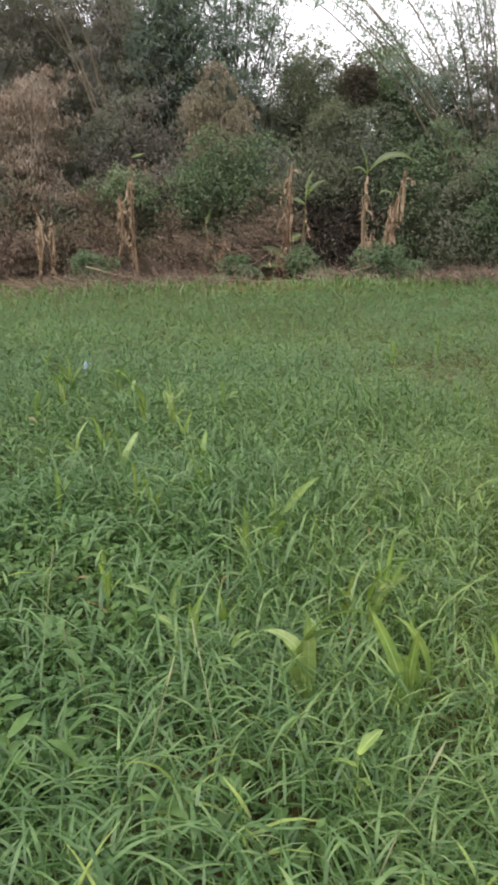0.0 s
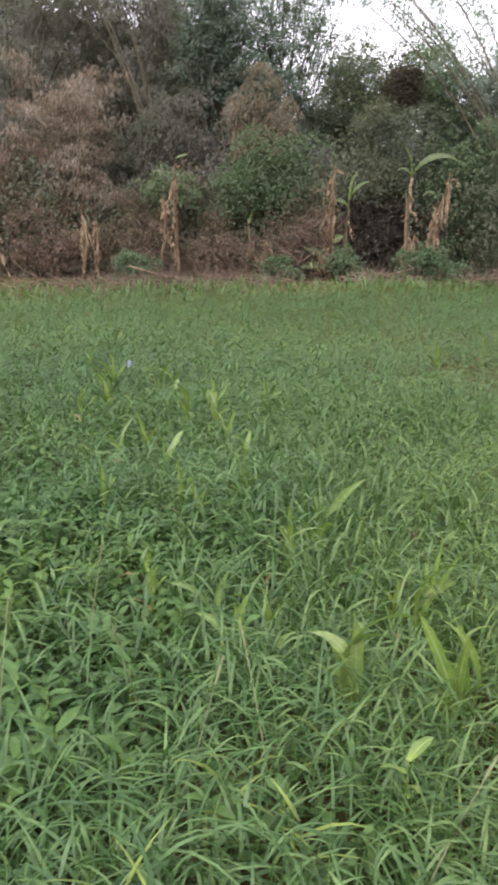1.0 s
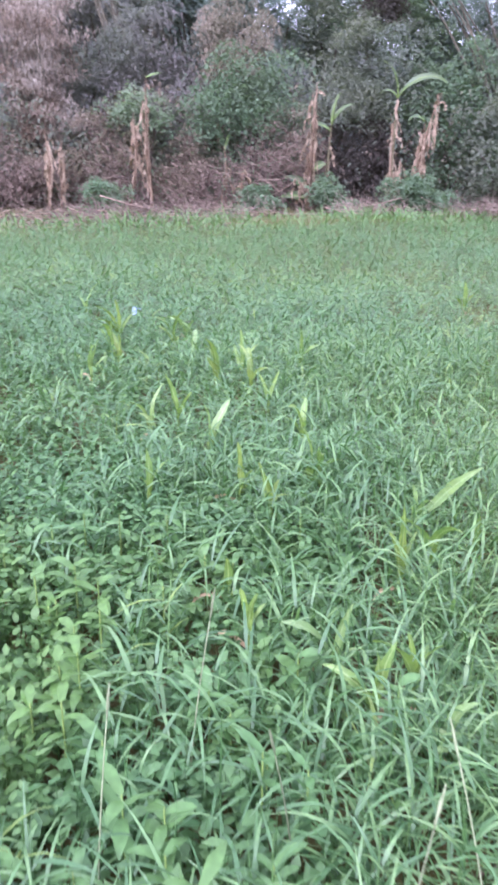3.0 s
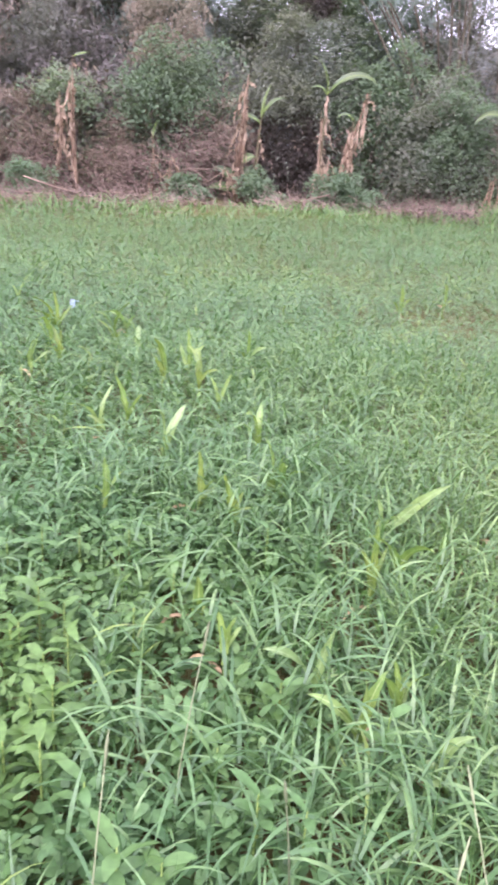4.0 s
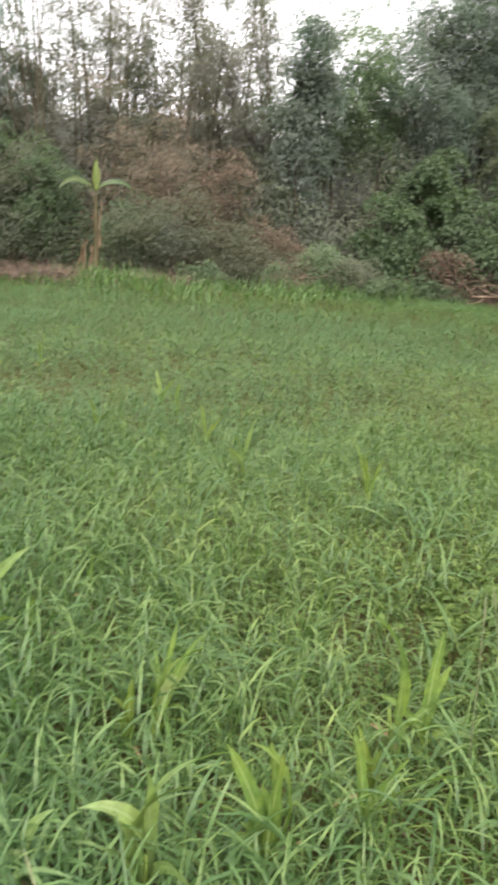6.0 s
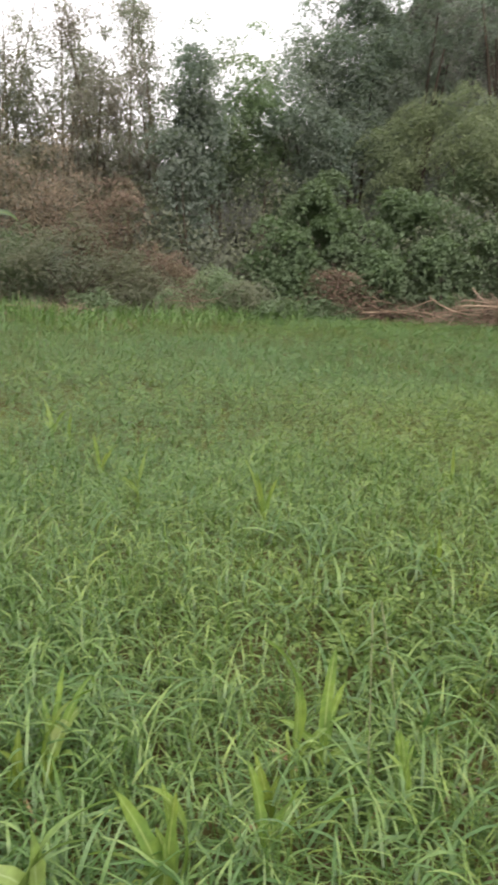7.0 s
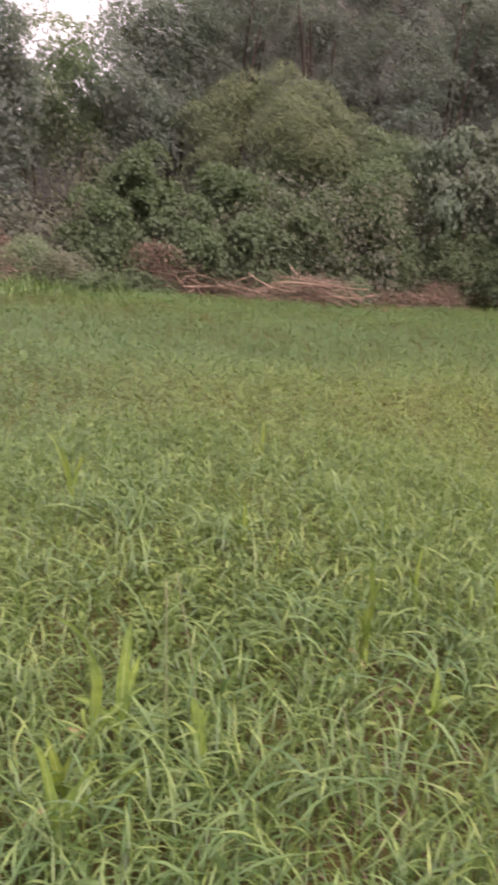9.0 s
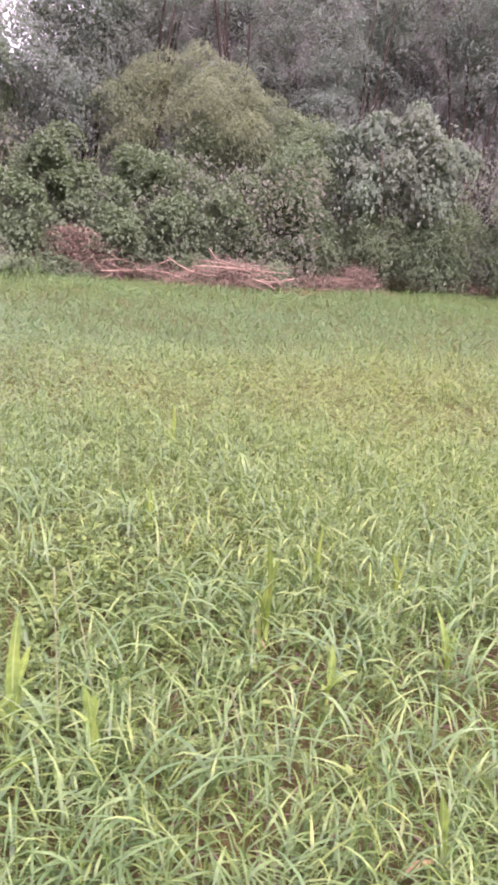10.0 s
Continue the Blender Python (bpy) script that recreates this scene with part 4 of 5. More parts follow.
woody("shrub", -9.55, 21.6, (0.9, 0.7, 0.6), 2.95, 1800, 0.13, LEAF_FRESH, "thin light green bush behind dead banana plants", "shrub", "", 40, 0.2, 4)
woody("dead_bush", -0.35, 21.2, (1.5, 0.9, 1.15), 2.3, 5200, 0.10, DRY_BROWN, "tangled dead brown bush at the field margin", "bush", "dead bushes", 80, 0.25, 6, 3.5, -0.5)
woody("dead_bush", -6.05, 21.3, (1.3, 0.9, 0.9), 1.75, 5200, 0.10, DRY_BROWN, "low heap of dead brown undergrowth", "bush", "dead bushes", 80, 0.25, 6, 3.5, -0.5)
woody("dead_bush", -12.15, 21.6, (1.2, 0.9, 1.2), 2.2, 5200, 0.11, DRY_BROWN, "dead brown bush among withered banana plants", "bush", "dead bushes", 80, 0.25, 6, 3.5, -0.6)
woody("dead_bush", -19.05, 21.5, (1.4, 0.9, 1.0), 1.9, 5200, 0.11, DRY_BROWN, "dead brown bush among withered banana plants", "bush", "dead bushes", 80, 0.25, 6, 3.5, -0.6)
for b, d, r, t in ((-12.3, 19.6, 0.55, 0.75), (3.3, 19.9, 0.62, 0.85), (8.1, 19.6, 0.85, 0.95), (9.6, 19.9, 0.6, 0.8), (-1.7, 19.9, 0.5, 0.6), (26.5, 19.0, 0.6, 0.7), (39.2, 19.9, 0.7, 0.6), (41.6, 21.6, 0.7, 0.6), (43.8, 21.9, 0.9, 0.42), (48.8, 22.9, 0.9, 0.75), (51.6, 22.3, 0.8, 0.8), (57.0, 22.0, 0.8, 0.75)):
    woody("low_bush", b, d, (r, 0.5, t / 2), t, 1500, 0.10, LEAF_GREEN, "low leafy green bush at the field margin", "bush", "low bushes at the margin", 40, 0.14, 4, 1.9)
woody("shrub", 14.25, 21.8, (1.5, 1.1, 1.5), 3.0, 9000, 0.10, LEAF_OLIVE, "dim olive green shrub of the thicket", "shrub", "", 90, 0.25, 5, 1.9)
woody("shrub", 15.9, 21.9, (1.2, 1.0, 1.6), 3.4, 8000, 0.10, LEAF_GREEN, "leafy green shrub of the thicket", "shrub", "", 80, 0.25, 5, 1.9)
woody("shrub", 5.05, 23.0, (2.4, 1.3, 1.9), 4.6, 14000, 0.12, LEAF_OLIVE, "olive green vine-covered shrub of the thicket", "shrub", "", 150, 0.3, 3, 2.4, foot=1.7, bark=SHADED_BARK)
woody("shrub", 11.25, 22.8, (1.5, 1.1, 1.8), 3.9, 9000, 0.13, LEAF_GREEN, "green shrub behind the banana plants", "shrub", "", 100, 0.28, 5, 2.2)
woody("tree", 7.05, 25.5, (2.0, 1.5, 1.7), 6.8, 9000, 0.14, LEAF_FRESH, "small tree with light olive crown", "tree", "", 90, 0.3, 4, 2.0)
woody("tree", 3.1, 28.4, (2.0, 1.3, 2.3), 7.4, 8000, 0.14, LEAF_PALE, "pale green tree behind the thicket", "tree", "", 80, 0.34, 3, 2.2, -0.5)
woody("tree", 8.6, 28.8, (1.9, 1.3, 2.2), 6.9, 6500, 0.14, LEAF_FRESH, "light olive tree behind leaning bamboo", "tree", "", 70, 0.34, 3, 2.2, -0.5)
woody("tree", 10.4, 25.8, (1.8, 1.3, 1.9), 6.0, 8000, 0.14, LEAF_DARK, "small dark tree below leaning bamboo", "tree", "", 90, 0.3, 4, 2.2)
woody("tree", 13.2, 26.2, (1.7, 1.3, 1.8), 5.7, 7000, 0.14, LEAF_OLIVE, "small olive tree below leaning bamboo", "tree", "", 90, 0.3, 4, 2.2)
woody("tree", 3.05, 25.5, (1.8, 1.5, 2.0), 6.7, 9000, 0.14, LEAF_OLIVE, "small tree with grey-olive crown", "tree", "", 90, 0.3, 4, 2.0)
bamboo(23.3, 22.4, 20, 5.0, 2.3, 11000, 0.10, DRY_DUSK, "tall dead bush with pale brown twigs", None, 0.15, 0.02, 300, 0.5, "dead_bush", "bush", -0.5, 3.6, "dead bushes")
woody("dead_bush", 27.0, 22.6, (1.4, 1.2, 1.7), 3.4, 8000, 0.12, DRY_BROWN, "dead brown bush tangled with creepers", "bush", "dead bushes", 100, 0.3, 6, 4.0, -0.5)
woody("shrub", 25.0, 20.6, (1.9, 0.9, 1.15), 2.35, 9000, 0.09, LEAF_OLIVE, "olive green bush overhanging a dark hollow", "shrub", "", 100, 0.25, 5, 2.4)
woody("shrub", 21.3, 21.4, (1.2, 0.9, 0.9), 2.1, 5000, 0.10, LEAF_GREEN, "green bush behind a banana plant", "shrub", "", 70, 0.25, 5, 2.4)
woody("shrub", 29.6, 20.8, (1.0, 0.8, 0.75), 1.5, 4500, 0.09, LEAF_OLIVE, "low olive bush with dead twigs", "shrub", "", 60, 0.22, 5, 2.4)
woody("shrub", 34.6, 20.6, (1.5, 0.9, 0.6), 1.25, 5500, 0.09, LEAF_FRESH, "low mound of light green creepers", "shrub", "", 80, 0.2, 5, 2.0)
woody("shrub", 37.5, 20.4, (1.0, 0.8, 0.45), 0.95, 3500, 0.09, LEAF_OLIVE, "low olive weedy bush at the margin", "shrub", "", 60, 0.18, 5, 2.0)
woody("dead_bush", 31.8, 21.6, (0.9, 0.8, 0.85), 1.8, 4000, 0.10, DRY_BROWN, "dead brown bush over a dark gap", "bush", "dead bushes", 60, 0.22, 5, 3.5, -0.5)
BIG_SHRUB = "large dark green shrub with broad leaves"
for b, d, rx, rz, top, n in ((41.9, 23.9, 1.35, 1.35, 3.95, 8000), (39.4, 23.0, 1.0, 1.0, 2.5, 4000), (40.9, 22.3, 0.8, 0.7, 1.7, 2600), (44.4, 23.0, 1.1, 1.1, 2.55, 4600), (48.0, 24.0, 1.5, 1.2, 3.45, 7500), (46.4, 22.6, 0.9, 0.8, 1.8, 2800), (50.2, 22.9, 1.0, 1.0, 2.3, 3600)):
    woody("shrub", b, d, (rx, 0.85 * rx, rz), top, int(1.35 * n), 0.112, LEAF_BROAD, BIG_SHRUB, "shrub", "broad-leaved shrubs", 30, 0.27, 5, 1.9, -0.4, broad=True)
woody("shrub", 53.8, 24.0, (1.7, 1.3, 1.5), 3.0, 11000, 0.115, LEAF_BROAD, "dark green shrub of the thicket edge", "shrub", "", 60, 0.3, 6, 1.9, -0.4, broad=True)
woody("tree", 51.4, 26.6, (3.2, 2.0, 1.9), 7.0, 36000, 0.12, LEAF_SOFT, "round-crowned tree with soft light green leaves", "tree", "", 190, 0.36, 5, 3.0, -0.6, 0.4, lobes=((-2.3, 0.0, 0.0, 0.9), (-1.35, 0.2, 0.85, 0.85), (-0.2, 0.0, 1.05, 0.95), (0.9, 0.2, 0.65, 0.85), (1.75, 0.1, 0.1, 0.8), (2.6, 0.0, -0.5, 0.8), (0.1, -0.9, -0.15, 1.0), (-1.1, -0.7, -0.3, 0.75), (1.2, -0.8, -0.75, 0.9), (-1.9, -0.4, -0.9, 0.7), (2.2, -0.5, -1.2, 0.7), (0.0, -0.5, -1.2, 0.8), (3.1, 0.3, -1.1, 0.7)))
woody("tree", 50.2, 25.6, (2.4, 1.4, 1.6), 4.4, 12000, 0.13, LEAF_GREEN, "bushy green tree under a lighter crown", "tree", "", 120, 0.32, 4, 2.6, -0.4)
woody("tree", 57.3, 26.0, (2.7, 1.6, 1.9), 5.0, 16000, 0.10, LEAF_GREEN, "green tree below a taller dark wood", "tree", "", 110, 0.34, 5, 2.2, -0.5, broad=True)
woody("tree", 64.2, 26.2, (2.3, 1.6, 1.9), 5.85, 15000, 0.14, LEAF_PALE, "tree with large pale grey-green drooping leaves", "tree", "", 90, 0.27, 5, 2.2, -0.8, 0.4, broad=True, lobes=((-0.5, 0.0, 0.95, 0.9), (0.8, 0.0, 1.05, 0.85), (-1.3, 0.2, 0.1, 0.95), (0.3, -0.5, 0.2, 1.1), (1.6, 0.2, 0.15, 0.95), (-0.5, -0.4, -0.8, 1.1), (1.1, -0.2, -0.9, 1.1)))
woody("shrub", 59.6, 25.4, (1.6, 1.2, 1.2), 2.5, 9000, 0.12, LEAF_GREEN, "green bushy shrub under the trees", "shrub", "", 100, 0.25, 5, 2.2)
woody("shrub", 63.8, 26.0, (1.8, 1.2, 1.4), 2.9, 9000, 0.12, LEAF_GREEN, "dense rounded green shrub at the margin", "shrub", "", 90, 0.25, 5, 2.2)
woody("shrub", 68.2, 26.8, (2.0, 1.3, 1.6), 3.3, 9000, 0.13, LEAF_GREEN, "green shrub of the thicket edge", "shrub", "", 100, 0.28, 5, 2.2)
woody("shrub", 73.5, 27.5, (2.0, 1.3, 1.7), 3.5, 9000, 0.13, LEAF_BROAD, "dark green shrub of the thicket edge", "shrub", "", 100, 0.28, 5, 2.2)

# taller growth behind
bamboo(-6.75, 25.5, 16, 12.0, 4.6, 20000, 0.20, LEAF_DUSK, "large dark bamboo clump with arching culms", 280, 0.3, 0.05, 420, 0.9)
bamboo(-12.05, 27.0, 12, 11.0, 3.6, 14000, 0.20, LEAF_DUSK, "dark bamboo clump with grey culms", 250, 0.35, 0.05, 300, 0.9)
bamboo(-20.05, 26.5, 10, 11.0, 3.4, 12000, 0.20, LEAF_DUSK, "dark bamboo clump with grey culms", None, 0.3, 0.05, 260, 0.9)
woody("tree", -5.0, 25.2, (1.8, 1.6, 4.4), 10.8, 24000, 0.16, LEAF_DARK, "tall dark tree hung with dead creepers", "tree", "", 230, 0.38, 4, 2.4, -0.5)
bamboo(14.8, 25.0, 11, 10.5, 4.2, 5200, 0.19, LEAF_DARK, "bamboo clump with long culms leaning over the thicket", 285, 0.45, 0.05, 190, 0.7)
bamboo(-9.2, 24.2, 15, 12.0, 6.5, 3500, 0.17, LEAF_DUSK, "fan of bare grey bamboo culms leaning over the thicket", 282, 0.55, 0.042, 90, 0.6)
bamboo(-2.6, 25.6, 13, 12.5, 2.6, 15000, 0.18, LEAF_DARK, "tall dark bamboo clump at the edge of open sky", 80, 0.25, 0.04, 300, 0.55)
woody("shrub", -9.8, 23.4, (2.2, 1.1, 2.0), 5.0, 14000, 0.13, LEAF_DUSK, "dusky brown-green thicket shrub hung with creepers", "shrub", "", 150, 0.3, 4, 3.0, -0.6)
woody("creeper_clump", -3.4, 23.0, (1.15, 0.8, 1.5), 5.5, 8000, 0.12, DRY_DUSK, "curtain of dead brown creepers hanging in a tree", "creeper", "", 80, 0.24, 2, 4.0, -1.0)
# added clump: its dark leaves stand in for the hollow's shade
woody("creeper_clump", 4.9, 22.6, (1.1, 0.5, 1.1), 2.3, 9000, 0.12, LEAF_KNOT, "dark creeper tangle added for the shade of a hollow", "creeper", "", 60, 0.3, 3, 2.4, -0.6, skirt=True)
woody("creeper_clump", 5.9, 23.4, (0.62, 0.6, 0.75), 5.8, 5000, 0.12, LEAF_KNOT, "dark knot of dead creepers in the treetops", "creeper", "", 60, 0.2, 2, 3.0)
bamboo(14.05, 24.0, 6, 8.6, 6.5, 900, 0.19, LEAF_DARK, "few long bare bamboo culms leaning across the sky", 270, 0.6, 0.045, 40, 0.5)
for b, d, h, k in ((16.0, 25.0, 8.2, 4), (18.7, 25.4, 8.6, 4), (20.4, 25.0, 8.8, 3), (25.0, 26.0, 8.4, 4)):
    bamboo(b, d, k + 3, h + 1.2, 1.0, 9500, 0.10, LEAF_DUSK, "slender pale-barked tree with thin brownish foliage", None, 0.3, 0.055, 170, 0.7, "slender_tree", "tree", -0.3, 2.4, "slender trees")
bamboo(29.9, 25.0, 5, 9.6, 1.6, 5500, 0.18, LEAF_DUSK, "bamboo clump with feathery tips against the sky", 300, 0.4, 0.045, 120, 0.55)
bamboo(27.6, 25.5, 7, 9.2, 3.0, 6500, 0.18, LEAF_DUSK, "leaning bamboo clump with thin foliage", 285, 0.4, 0.045, 120, 0.6)
bamboo(24.2, 26.5, 8, 10.0, 3.2, 8000, 0.15, LEAF_OLIVE, "bamboo clump with feathery drooping tips", 290, 0.35, 0.04, 170, 0.5)
bamboo(30.9, 26.8, 6, 10.5, 1.4, 7000, 0.15, LEAF_OLIVE, "upright feathery bamboo beside a dark tree", 300, 0.3, 0.04, 150, 0.4)
woody("tree", 33.0, 24.0, (1.05, 1.0, 3.3), 7.7, 17000, 0.14, LEAF_DARK, "narrow dark tree wrapped in creepers", "tree", "", 170, 0.3, 3, 2.2, -0.5)
woody("tree", 35.0, 27.0, (1.5, 1.2, 3.3), 8.9, 10500, 0.13, LEAF_PALE, "slender tree with thin pale green crown", "tree", "", 90, 0.34, 3, 2.2, -0.4)
woody("tree", 44.2, 28.2, (2.2, 1.6, 4.4), 11.6, 22000, 0.14, LEAF_DARK, "dark green tree of the wood edge", "tree", "", 130, 0.4, 3, 2.2, -0.4, bark=SHADED_BARK)
woody("tree", 37.6, 26.4, (1.7, 1.2, 3.2), 8.4, 11000, 0.13, LEAF_FRESH, "thin-crowned tree with light olive leaves", "tree", "", 90, 0.34, 3, 2.2, -0.4)
woody("tree", 41.6, 27.0, (2.3, 1.7, 3.6), 9.4, 25000, 0.13, LEAF_DARK, "tall dark green tree with dense crown", "tree", "", 200, 0.36, 4, 2.4, -0.5)
woody("tree", 47.6, 29.5, (3.3, 2.0, 5.4), 14.6, 38000, 0.13, LEAF_DARK, "tall dark tree of the wood behind", "tree", "tall trees of the wood", 220, 0.42, 4, 2.4, -0.5, bark=SHADED_BARK)
woody("tree", 54.3, 30.5, (4.0, 2.2, 6.0), 15.5, 30000, 0.135, LEAF_DARK, "tall dark tree of the wood behind", "tree", "tall trees of the wood", 220, 0.45, 4, 2.4, -0.5, bark=SHADED_BARK)
woody("tree", 61.5, 31.0, (4.0, 2.2, 6.0), 15.0, 30000, 0.135, LEAF_DARK, "tall dark tree of the wood behind", "tree", "tall trees of the wood", 220, 0.45, 4, 2.4, -0.5, bark=SHADED_BARK)
woody("tree", 69.0, 31.5, (4.0, 2.2, 6.0), 15.0, 30000, 0.135, LEAF_DARK, "tall dark tree of the wood behind", "tree", "tall trees of the wood", 220, 0.45, 4, 2.4, -0.5, bark=SHADED_BARK)


WOOD_AT = [-180, -60, -32, -6.5, -3.0, 10, 13, 24, 30, 36, 41, 45, 90, 180]
WOOD_HIGH = [9, 13, 15, 14, 6.8, 6.6, 6.9, 7.0, 7.0, 7.6, 8.8, 15, 15, 9]


def backdrop():
    """An uneven dark green wall far behind all else, added for the wood's depth; shade is in its colour."""
    nb, nz = 900, 40
    b = np.linspace(-180, 180, nb + 1)[:-1]
    B, K = np.meshgrid(b, np.linspace(0, 1, nz), indexing="ij")
    top = np.interp(B, WOOD_AT, WOOD_HIGH)
    top = top * np.where(B > 44, np.interp(B, [44, 49, 54, 100, 140], [0.8, 1.1, 1.25, 1.25, 0.9]), np.interp(top, [8.5, 12], [0.93, 0.78]))
    r = 36.5 + 0.9 * ripple(B * 0.75, K * top, 71, 1.6) + 0.5 * ripple(B * 0.75, K * top, 73, 5.0) + 1.5 * K
    top = top * (0.93 + 0.1 * ripple(B * 0.75, 0 * B, 72, 1.3))
    v = np.stack([r * np.sin(np.radians(B)), r * np.cos(np.radians(B)), K * top - 0.2], -1).reshape(-1, 3)
    i, j = np.meshgrid(np.arange(nb), np.arange(nz - 1), indexing="ij")
    a, c = (i * nz + j).ravel(), ((i + 1) % nb * nz + j).ravel()
    tagged(new("backdrop", raw_mesh("backdrop", v, np.stack([a, c, c + 1, a + 1], -1), WOOD_SHADE)), "added wall in the shaded tone of the surrounding wood", "backdrop", "", "structure")


backdrop()


def far_woods():
    """The closed wood behind the thicket, and round the field."""
    at, high = WOOD_AT, WOOD_HIGH
    n = 150000
    b = np.r_[rng.uniform(-34, 84, n), rng.uniform(84, 326, 26000)]
    b = (b + 180) % 360 - 180
    inside = (b > -34) & (b < 84)
    r = np.where(inside, rng.uniform(31, 35.5, len(b)), rng.uniform(30, 35, len(b)))
    x, y = r * np.sin(np.radians(b)), r * np.cos(np.radians(b))
    top = np.interp(b, at, high) * (1 + 0.13 * ripple(x, y, 51, 0.9))
    z = top * rng.uniform(0, 1, len(b))
    stuff("far_woods", [leaf_cloud(np.stack([x, y, z + 0.2], -1), np.where(inside, 0.14, 0.6), 1.6, -0.7, 0.35, 0.4, False, b + 180)], LEAF_FAR, "dense dim wood behind the thicket, haze in its grey leaf colour")


far_woods()


def undergrowth():
    """Creepers and scrub that fill the foot of the thicket."""
    for name, material, n, seed, label in (("undergrowth", LEAF_OLIVE, 80000, 61, "dense olive undergrowth at the foot of the wood"), ("dead_undergrowth", DRY_BROWN, 50000, 62, "dead brown undergrowth and creepers below the trees")):
        b = rng.uniform(-32, 80, n)
        r = edge(b) * 0.25 + 17.6 + rng.uniform(0, 4.5, n) + np.where(b > 60, 3.0, 0.0)
        x, y = r * np.sin(np.radians(b)), r * np.cos(np.radians(b))
        top = 2.3 + 1.1 * ripple(x, y, seed, 0.8) + 0.25 * (r - 22)
        if seed == 62:
            top = np.where(b < 12, np.where(b > 1, 1.2, 2.4), np.where((b > 18) & (b < 31), 1.6, 0.5)) + 1.0 * ripple(x, y, seed, 0.8)
        z = np.maximum(top, 0.5) * rng.uniform(0, 1, n)
        keep = ~((seed == 62) & (b > 33) & (rng.random(n) < 0.9)) & ~((np.abs(b - 4.9) < 1.9) & (z < 2.2) & (rng.random(n) < 0.93)) & ~((np.abs(b + 11.2) < 1.0) & (z < 1.4)) & ~((np.abs(b - 26) < 2.5) & (z < 1.0))
        x, y, z = x[keep], y[keep], z[keep]
        stuff(name, [leaf_cloud(np.stack([x, y, z + 0.05], -1), 0.13, 2.2, -0.4, 0.5, 0.5, False, b[keep] + 180)], material, label)


undergrowth()


# ---- cut branches and brush along the margin ----
def brush(bearing, d, size, height, sticks, twigs, leaves, material, label, name="brush_pile", along=0.0, stick_length=1.2, thick=0.028):
    thick *= 0.55
    x, y = polar(bearing, d)
    ob = thing(name, x, y, label, "brush", "cut brush at the margin")
    side = radians(bearing)
    for i in range(sticks):
        u, w = rng.normal(0, 0.42) * size, rng.normal(0, 0.3)
        h = height * math.exp(-((u / size) ** 4) * 1.5) * rng.uniform(0.1, 0.95)
        a = side + math.pi / 2 + rng.normal(along, 0.75) + (math.pi if rng.random() < 0.5 else 0)
        ln = stick_length * rng.uniform(0.5, 1.4)
        s = np.linspace(-0.5, 0.5, 6)
        el = float(np.clip(rng.normal(0, 0.13 if height < 0.5 else 0.22), -0.45, 0.45))
        cx, cy = u * math.cos(side) + w * math.sin(side), -u * math.sin(side) + w * math.cos(side)
        bend = rng.normal(0, 0.12, 2)
        pts = np.stack([cx + ln * s * math.sin(a) + bend[0] * (s * 2) ** 2, cy + ln * s * math.cos(a), np.maximum(h + ln * s * math.sin(el) + bend[1] * (s * 2) ** 2, 0.03)], -1)
        r = thick * rng.choice([0.4, 0.55, 0.8, 1.35])
        part("stick", [tube(pts, np.linspace(r, r * 0.5, 6), 6, 0.06)], STICK, ob, smooth=True)
    u = rng.normal(0, 0.45, twigs + leaves) * size
    w = rng.normal(0, 0.35, twigs + leaves)
    h = height * np.exp(-((u / size) ** 4) * 1.5) * rng.uniform(0, 1, twigs + leaves) + 0.03
    p = np.stack([u * math.cos(side) + w * math.sin(side), -u * math.sin(side) + w * math.cos(side), h], -1)
    if twigs:
        tagged(part("twig_tangle", [tangle(p[:twigs], 0.45, 0.006)], TWIG, ob), kind="stuff")
    if leaves:
        part("leaf_litter", [leaf_cloud(p[twigs:], 0.09, 3.0, -0.2, 0.6)], material, ob)["kind"] = "stuff"
    return ob


brush(43.2, 22.2, 1.15, 1.25, 6, 900, 4200, RED_DRY, "heap of reddish dry cut brush at the margin")
brush(47.9, 21.9, 1.9, 0.42, 24, 400, 500, RED_DRY, "long low line of cut branches on bare soil", "brush_pile", 0, 1.9)
brush(54.0, 21.1, 1.6, 0.72, 34, 500, 700, RED_DRY, "pile of pale cut branches and brush", "brush_pile", 0.1, 1.5, 0.034)
brush(60.2, 23.4, 1.6, 0.4, 14, 350, 500, RED_DRY, "low scatter of cut branches with red dead leaves")
brush(62.8, 24.0, 0.8, 0.7, 8, 350, 500, RED_DRY, "small heap of reddish dry twigs")
brush(69.5, 27.2, 1.5, 0.4, 12, 250, 200, RED_DRY, "low scatter of pale cut branches")
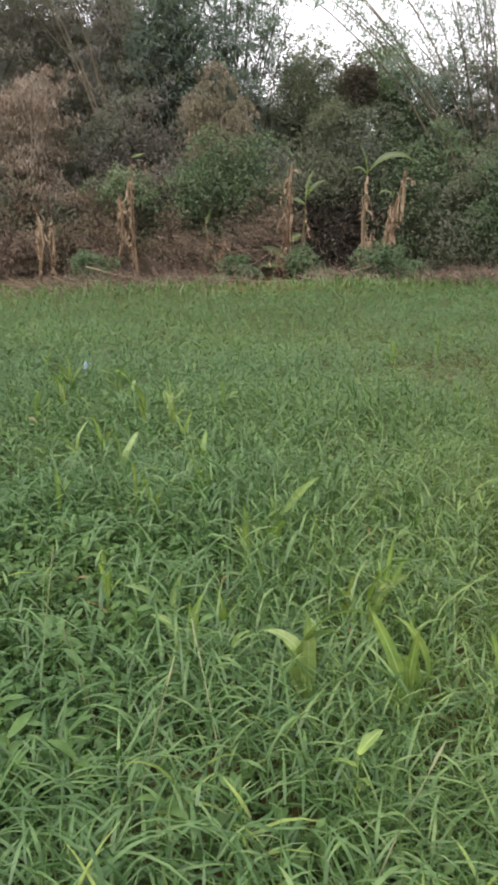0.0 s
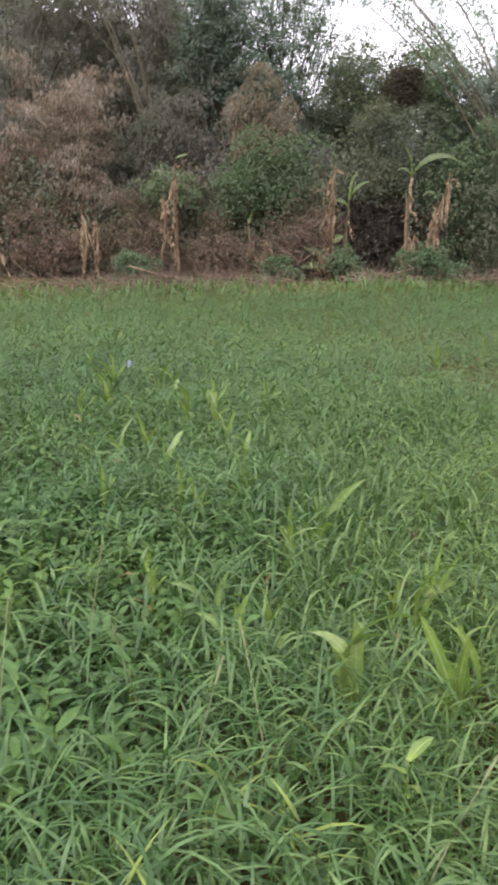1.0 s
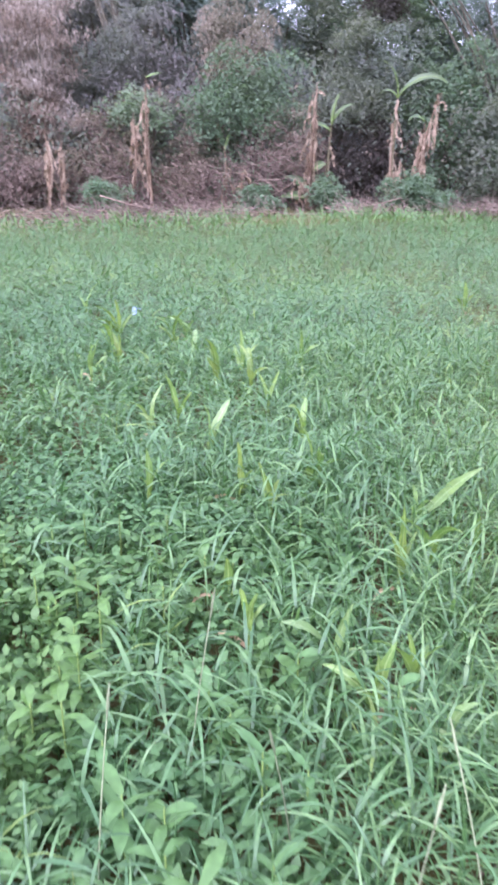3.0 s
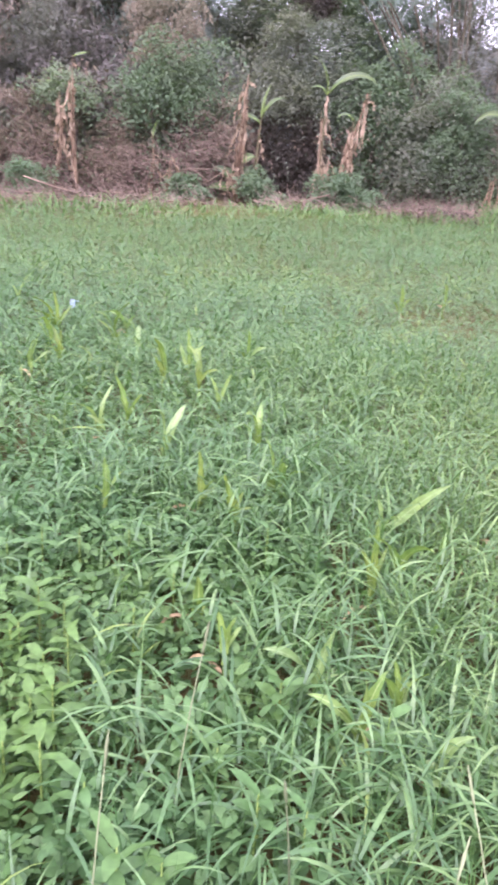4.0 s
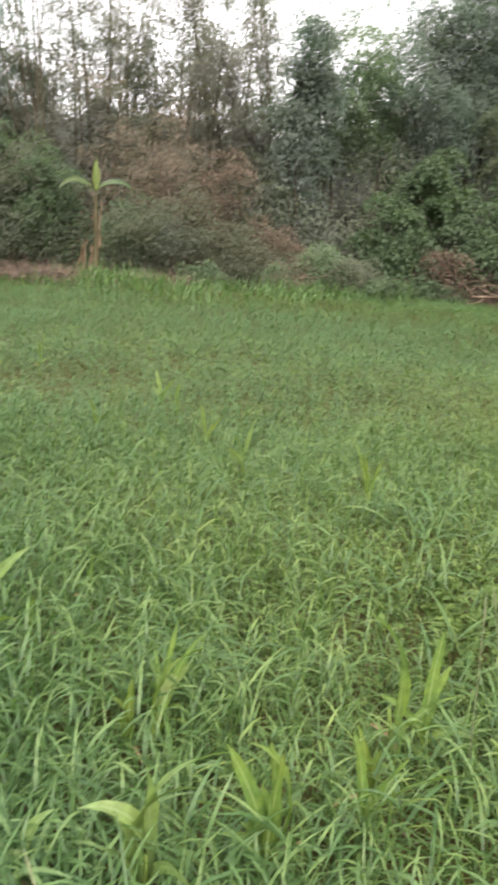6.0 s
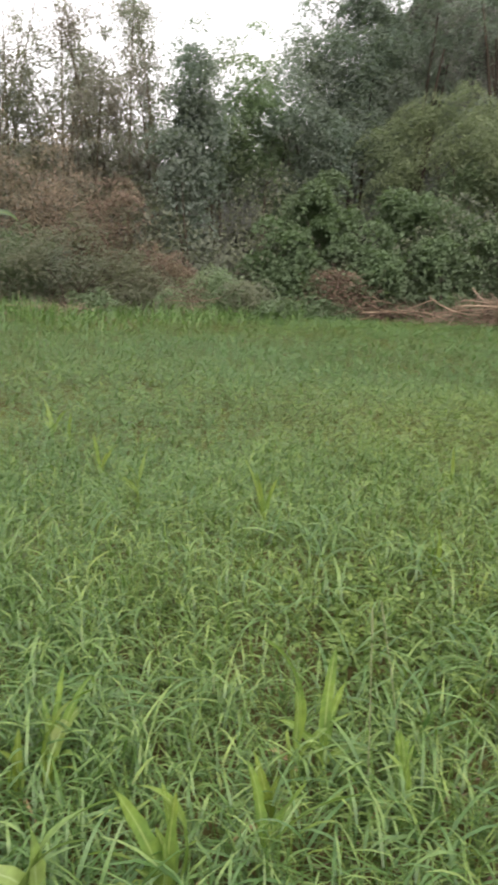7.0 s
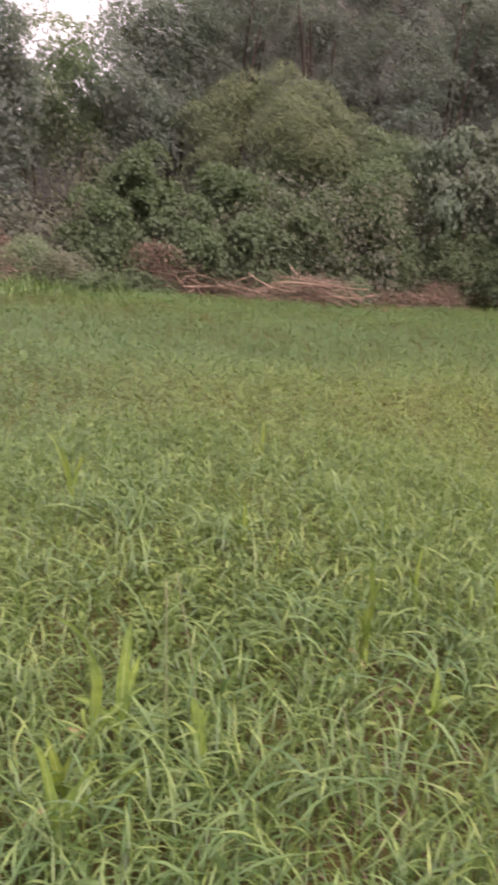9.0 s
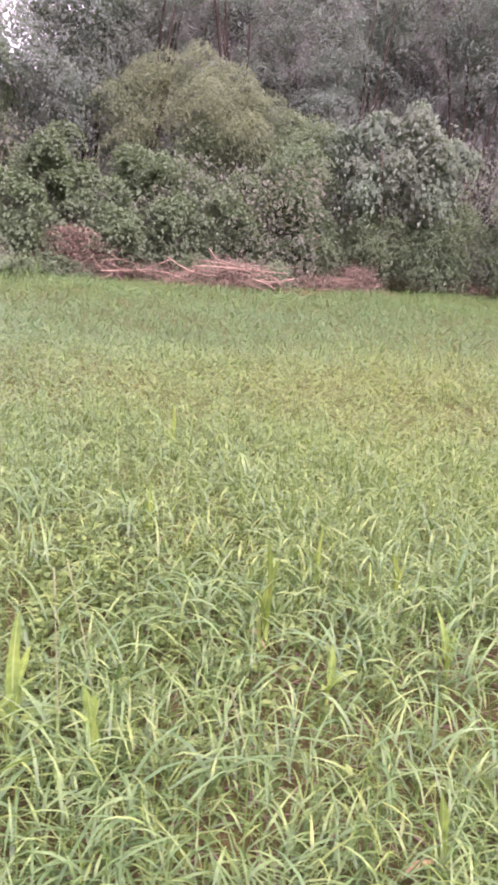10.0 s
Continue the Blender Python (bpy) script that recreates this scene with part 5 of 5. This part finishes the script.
brush(46.0, 21.9, 0.5, 0.9, 6, 60, 0, RED_DRY, "few pale branches leaning on brush", "brush_pile", 0, 1.1)
brush(-16.55, 17.6, 2.4, 0.22, 22, 300, 300, LITTER, "long low line of dry stalks on the soil", "brush_pile", 0, 1.6, 0.02)
brush(-9.05, 17.6, 2.0, 0.22, 20, 300, 300, LITTER, "long low line of dry stalks on the soil", "brush_pile", 0, 1.6, 0.02)
brush(-13.0, 16.0, 3.2, 0.12, 26, 300, 400, LITTER, "flattened dry stalks lying on grey soil", "brush_pile", 0, 1.5, 0.018)
brush(-5.0, 18.4, 2.8, 0.16, 20, 300, 400, LITTER, "flattened dry stalks lying on grey soil", "brush_pile", 0, 1.4, 0.018)
brush(5.85, 18.6, 1.2, 0.25, 14, 200, 200, LITTER, "dry stalks lying in front of a dark hollow", "brush_pile", 0, 1.4, 0.022)
brush(14.25, 18.4, 1.6, 0.3, 18, 400, 500, LITTER, "low heap of brown dry stalks and leaves", "brush_pile", 0, 1.6, 0.022)
brush(17.0, 18.6, 1.6, 0.28, 18, 400, 500, LITTER, "low heap of brown dry leaves and stalks", "brush_pile", 0, 1.5, 0.022)
brush(23.5, 18.6, 1.5, 0.3, 14, 250, 400, RED_DRY, "dead branches lying on bare reddish litter", "brush_pile", 0, 1.8, 0.028)
brush(32.8, 19.2, 0.8, 0.9, 7, 150, 200, DRY_BROWN, "broken branches sticking out over a dark gap", "brush_pile", 0, 0.9, 0.016)
brush(-0.55, 20.6, 1.5, 1.5, 10, 700, 300, DRY_BROWN, "tangle of grey dead twigs and creepers", "brush_pile", 0, 1.4, 0.02)
brush(-6.55, 20.8, 1.2, 1.0, 8, 500, 300, DRY_BROWN, "tangle of dead brown twigs and stalks", "brush_pile", 0, 1.2, 0.02)
brush(-11.05, 20.9, 1.0, 1.4, 8, 400, 200, DRY_BROWN, "tangle of dead brown twigs and stalks", "brush_pile", 0, 1.4, 0.02)
brush(23.0, 22.0, 2.2, 3.6, 14, 500, 0, DRY_BROWN, "bare horizontal dead branches in a dry bush", "brush_pile", 0, 2.2, 0.011)
